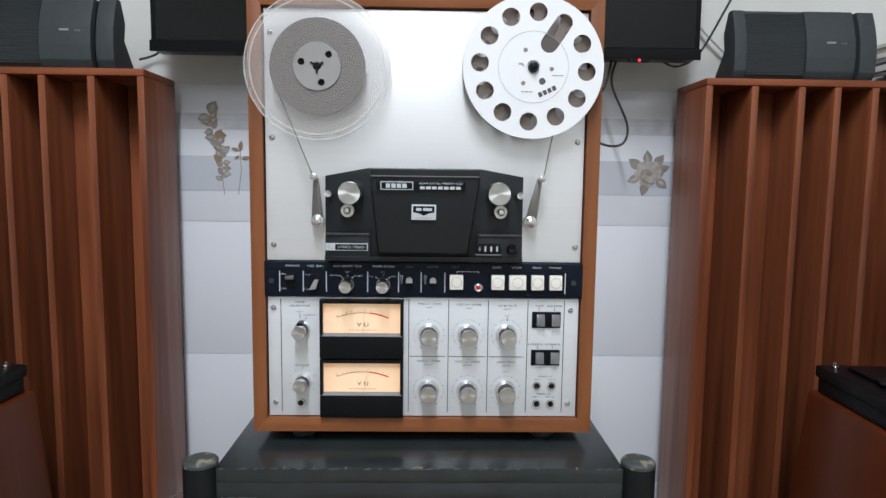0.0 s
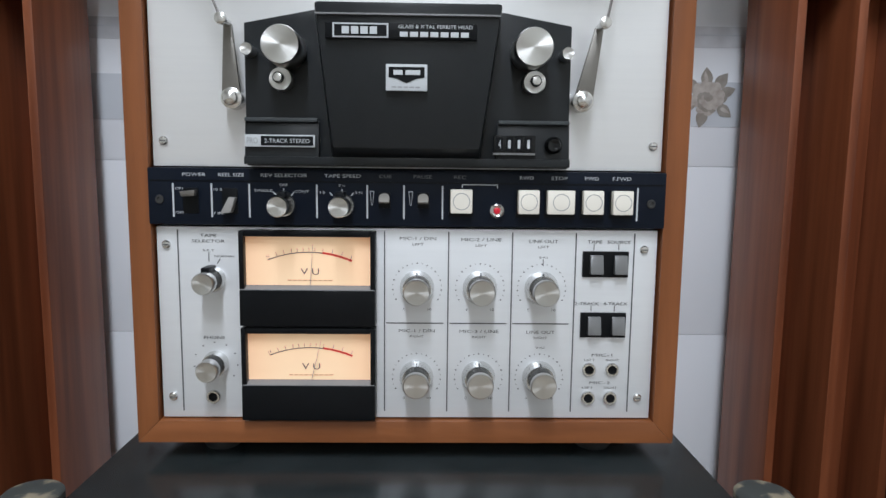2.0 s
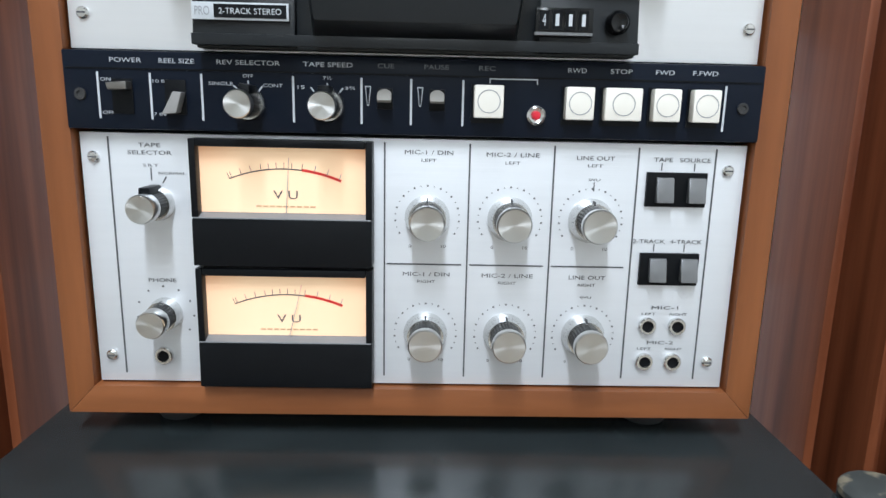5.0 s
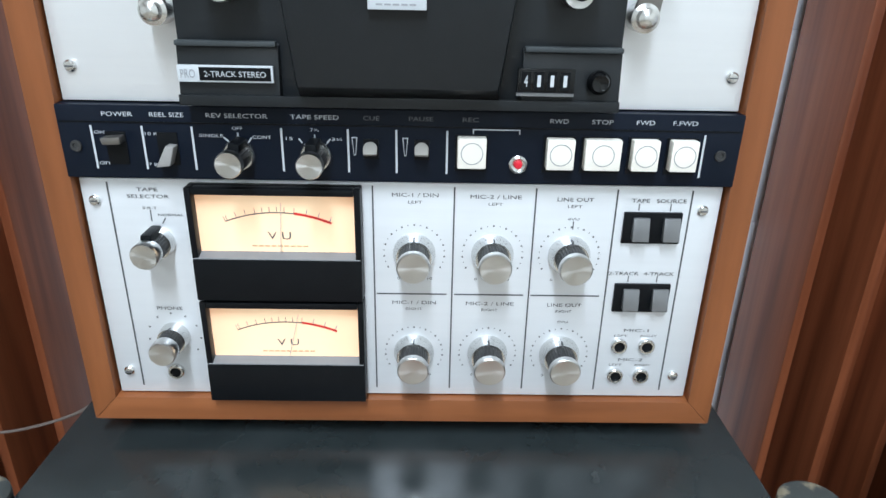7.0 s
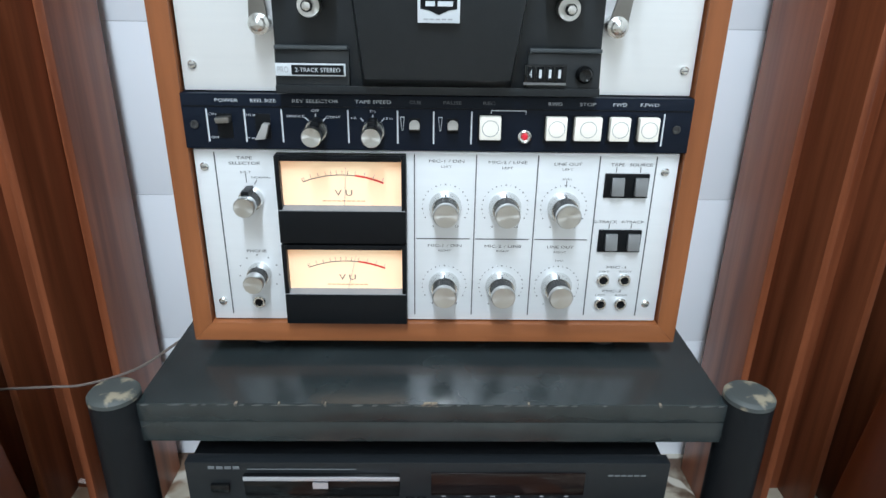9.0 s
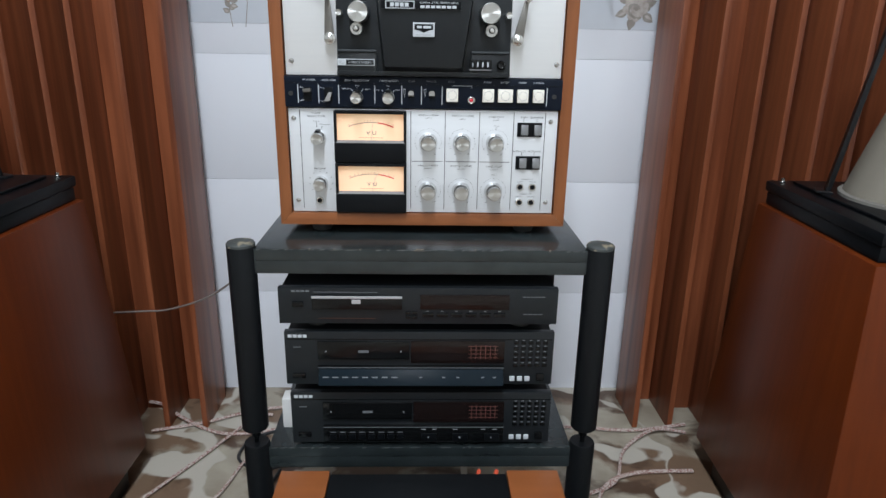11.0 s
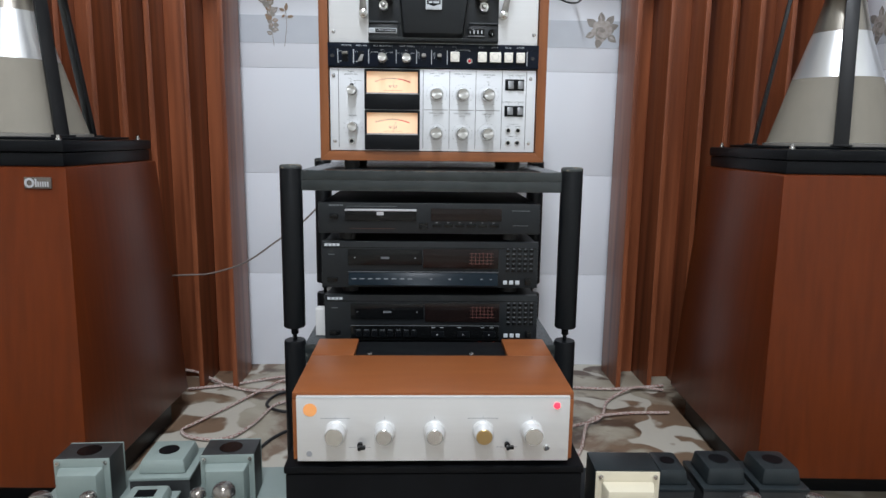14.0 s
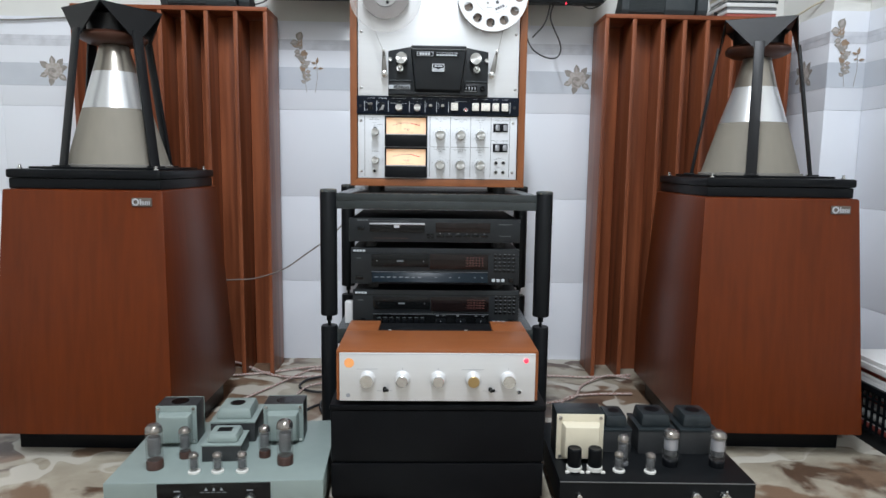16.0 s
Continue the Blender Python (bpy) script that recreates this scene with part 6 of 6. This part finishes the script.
for pts in cords:
    line = [Vector(p) for p in pts]
    bm_ = None
    for off in (-0.0022, 0.0022):
        bm_ = tube([(p.x, p.y + off, p.z) for p in line], 0.0028, 8, bm_)
    solo("speaker_cable", bm_, "braid", "red and white braided speaker cable lying on the floor", "cable", "speaker cables")
for pts, r in ((((-0.40, 0.74, -0.0205), (-0.371, 0.861, -0.0205), (-0.34, 0.932, -0.0205), (-0.27, 1.0, -0.0205)), 0.0035),
               (((-0.345, 1.20, -0.0205), (-0.40, 1.16, -0.0205), (-0.41, 1.09, -0.0205), (-0.35, 1.05, -0.0205), (-0.29, 1.08, -0.0205)), 0.0035),
               (((-0.30, 0.86, -0.0205), (-0.325, 0.95, -0.0205), (-0.31, 1.05, -0.0205)), 0.004)):
    solo("power_cord", tube(pts, r, 8), "cable_black", "black power cord lying on the patterned floor", "cable", "power cords")
solo("signal_wire", tube([(-0.80, 1.185, 0.275), (-0.700, 1.185, 0.287), (-0.621, 1.185, 0.292), (-0.561, 1.185, 0.297), (-0.475, 1.185, 0.326), (-0.40, 1.185, 0.377), (-0.332, 1.185, 0.427), (-0.283, 1.185, 0.476), (-0.25, 1.185, 0.52)], 0.0022, 8), "cable_grey", "thin grey-brown wire hanging from the rack", "wire")
solo("hanging_wire", tube([(0.372, 1.30, 1.185), (0.363, 1.30, 1.160), (0.357, 1.30, 1.116), (0.388, 1.30, 1.046), (0.390, 1.30, 1.015), (0.375, 1.30, 0.998), (0.341, 1.30, 1.001), (0.30, 1.31, 1.03), (0.27, 1.32, 1.10)], 0.0024, 8), "cable_black", "black cord looping below the television", "wire")
solo("hanging_wire", tube([(0.352, 1.29, 1.185), (0.350, 1.29, 1.150), (0.335, 1.29, 1.10), (0.300, 1.30, 1.06)], 0.0024, 8), "cable_black", "black cord hanging below the television", "wire")
solo("wall_wire", tube([(0.44, 1.31, 1.185), (0.46, 1.31, 1.163), (0.49, 1.31, 1.155), (0.53, 1.31, 1.180), (0.575, 1.31, 1.26), (0.61, 1.31, 1.33)], 0.0022, 8), "cable_black", "thin black wire across the painted wall", "wire")
solo("wall_wire", tube([(0.53, 1.394, 1.29), (0.58, 1.394, 1.235), (0.63, 1.394, 1.19)], 0.0035, 8), "paper", "pale wire across the painted wall", "wire")
solo("wall_wire", tube([(-0.60, 1.394, 1.165), (-0.56, 1.394, 1.180), (-0.52, 1.33, 1.205)], 0.0024, 8), "cable_black", "thin black wire leading to the television", "wire")
solo("wall_wire", tube([(-1.74, 1.397, 1.14), (-1.45, 1.397, 1.105), (-1.25, 1.397, 1.112), (-1.10, 1.397, 1.12)], 0.003, 8), "dust", "thin grey wire along the tiled wall", "wire")
solo("wall_wire", tube([(1.06, 1.394, 1.12), (1.12, 1.30, 1.13), (1.158, 1.20, 1.16), (1.20, 1.125, 1.168), (1.27, 1.126, 1.16)], 0.003, 8), "cream", "thin pale wire round the wall pillar", "wire")

# ---- wall tiles ----
SEAMS, WID = (FZ, 0.252, 0.543, 0.832, 1.119), 0.416
part("grout", box(XL, 1.160, YB + 0.004, YB + 0.0098, FZ, 1.1185), "grout", wall_north)


def clad(parent, make, a0, a1, start):
    """Rows of glazed tiles; make(a, b, z0, z1) gives a block between two places along the wall."""
    x = start
    while x < a1:
        a, b = max(x, a0), min(x + WID, a1)
        if b - a > 0.01:
            for z0, z1 in zip(SEAMS, SEAMS[1:]):
                part("tile", make(a + 0.0003, b - 0.0003, z0 + 0.0003, z1 - 0.0003, 0.0), "tile", parent)
        x += WID
    for z0, z1, mt in ((0.898, 0.971, "tile_band"), (1.026, 1.060, "tile_relief"), (1.0455, 1.0470, "tile_band")):
        lift = 0.0012 if mt == "tile_band" and z0 > 1 else 0.0007
        part("printed_band", make(a0, a1, z0, z1, lift), mt, parent, smooth=0)


clad(wall_north, lambda a, b, z0, z1, e: box(a, b, YB - e, YB + 0.0038, z0, z1, 0.0004 if not e else 0), XL + 0.002, 1.160, -2.684)
clad(pillar, lambda a, b, z0, z1, e: box(1.153 - e, 1.1626, a, b, z0, z1, 0.0004 if not e else 0), 1.1245, YB - 0.002, 1.10)
clad(pillar, lambda a, b, z0, z1, e: box(a, b, 1.1235 - e, 1.1336, z0, z1, 0.0004 if not e else 0), 1.153, 1.274, 1.0)

clad(wall_east, lambda a, b, z0, z1, e: box(XR - 0.0102 - e, XR - 0.0005, a, b, z0, z1, 0.0004 if not e else 0), 0.30, 1.122, 0.29)


def petal(bm_, cx, cz, ang, length, width, y):
    n = 8
    u, w = Vector((math.cos(ang), math.sin(ang))), Vector((-math.sin(ang), math.cos(ang)))
    pts = []
    for i in range(n + 1):
        t = i / n
        pts.append((t, math.sin(math.pi * t ** 0.85)))
    left = [(cx + u.x * t * length + w.x * s * width / 2, cz + u.y * t * length + w.y * s * width / 2) for t, s in pts]
    right = [(cx + u.x * t * length - w.x * s * width / 2, cz + u.y * t * length - w.y * s * width / 2) for t, s in pts[1:-1]][::-1]
    return prism(left + right, y, y + 0.0004, bm=bm_)


def oval(bm_, cx, cz, ang, a, b_, y):
    c, s = math.cos(ang), math.sin(ang)
    pts = [(a * math.cos(k * 0.6283), b_ * math.sin(k * 0.6283)) for k in range(10)]
    return prism([(cx + u * c - v * s, cz + u * s + v * c) for u, v in pts], y, y + 0.0004, bm=bm_)


def rose(cx, cz, y, parent, turn=None):
    """Printed rose: pointed outer leaves, round petals in two tones round a dark heart."""
    random.seed(3)
    layer = {"petal": None, "petal_light": None}
    depth = y - 0.0010
    for deg in (98, 55, 18, 150, 205, 250, 318):
        a = radians(deg + random.uniform(-6, 6))
        ln = random.uniform(0.028, 0.036)
        depth -= 0.00006
        layer["petal"] = petal(layer["petal"], cx + 0.020 * math.cos(a), cz + 0.018 * math.sin(a), a, ln, ln * 0.62, depth)
        if deg in (98, 205, 318):
            depth -= 0.00006
            layer["petal_light"] = petal(layer["petal_light"], cx + 0.024 * math.cos(a), cz + 0.022 * math.sin(a), a + 0.12, ln * 0.7, ln * 0.2, depth)
    for k in range(46):
        f = 1 - k / 46
        a, r = k * 2.39996, 0.026 * f ** 0.7
        mt = "petal" if (k * 7) % 5 == 0 or k > 41 else "petal_light"
        size = random.uniform(0.0055, 0.0105) * (0.55 + 0.45 * f)
        depth -= 0.00003
        layer[mt] = oval(layer[mt], cx + r * math.cos(a), cz + r * 0.92 * math.sin(a), a + random.uniform(-0.6, 0.6), size * 0.75, size, depth)
    for mt, b_ in layer.items():
        if turn:
            bmesh.ops.transform(b_, matrix=turn, verts=b_.verts)
        part("flower_print", b_, mt, parent, smooth=0)


def spray(cx, z0, y, parent):
    """Printed spray of small veined leaves on a leaning stem, with a thin sprig beside it."""
    random.seed(11)
    layer = {"leaf": None, "petal": None, "petal_light": None}
    depth = y - 0.0008
    for k in range(28):
        s = k / 27
        x, z = cx - 0.004 - 0.018 * s + 0.006 * math.sin(5 * s), z0 + 0.020 + 0.138 * s
        sgn = 1 if k % 2 else -1
        a = radians(90 - sgn * random.uniform(25, 105))
        ln = random.uniform(0.016, 0.026) * (0.78 + 0.42 * s)
        mt = "leaf" if random.random() < 0.30 + 0.35 * s else "petal"
        depth -= 0.00004
        layer[mt] = petal(layer[mt], x, z, a, ln, ln * random.uniform(0.55, 0.85), depth)
        if random.random() < 0.62:
            depth -= 0.00004
            layer["petal_light"] = petal(layer["petal_light"], x + ln * 0.16 * math.cos(a), z + ln * 0.16 * math.sin(a), a + random.uniform(-0.15, 0.15), ln * 0.66, ln * 0.34, depth)
    for dx, dz, deg, ln in ((0.034, 0.082, 80, 0.022), (0.032, 0.083, 165, 0.017), (0.038, 0.066, 10, 0.018), (0.033, 0.072, 215, 0.013)):
        depth -= 0.00004
        layer["leaf"] = petal(layer["leaf"], cx + dx, z0 + dz, radians(deg), ln, ln * 0.42, depth)
    for x0, za, x1, zb in ((0.0, -0.010, -0.004, 0.024), (-0.004, 0.024, -0.020, 0.110), (0.029, -0.010, 0.036, 0.040), (0.036, 0.040, 0.034, 0.085)):
        layer["petal"] = prism([(cx + x0 - 0.0008, z0 + za), (cx + x0 + 0.0008, z0 + za), (cx + x1 + 0.0008, z0 + zb), (cx + x1 - 0.0008, z0 + zb)], y - 0.0010, y - 0.0006, bm=layer["petal"])
    for mt, b_ in layer.items():
        part("flower_print", b_, mt, parent, smooth=0)


for x in (-1.262, 0.472):
    rose(x, 0.945, YB, wall_north)
spray(-0.434, 0.900, YB, wall_north)
spray(1.205, 0.912, 1.1235, pillar)
rose(0, 0.945, 0, pillar, Matrix.Translation((1.153, 1.245, 0)) @ Matrix.Rotation(radians(-90), 4, "Z"))
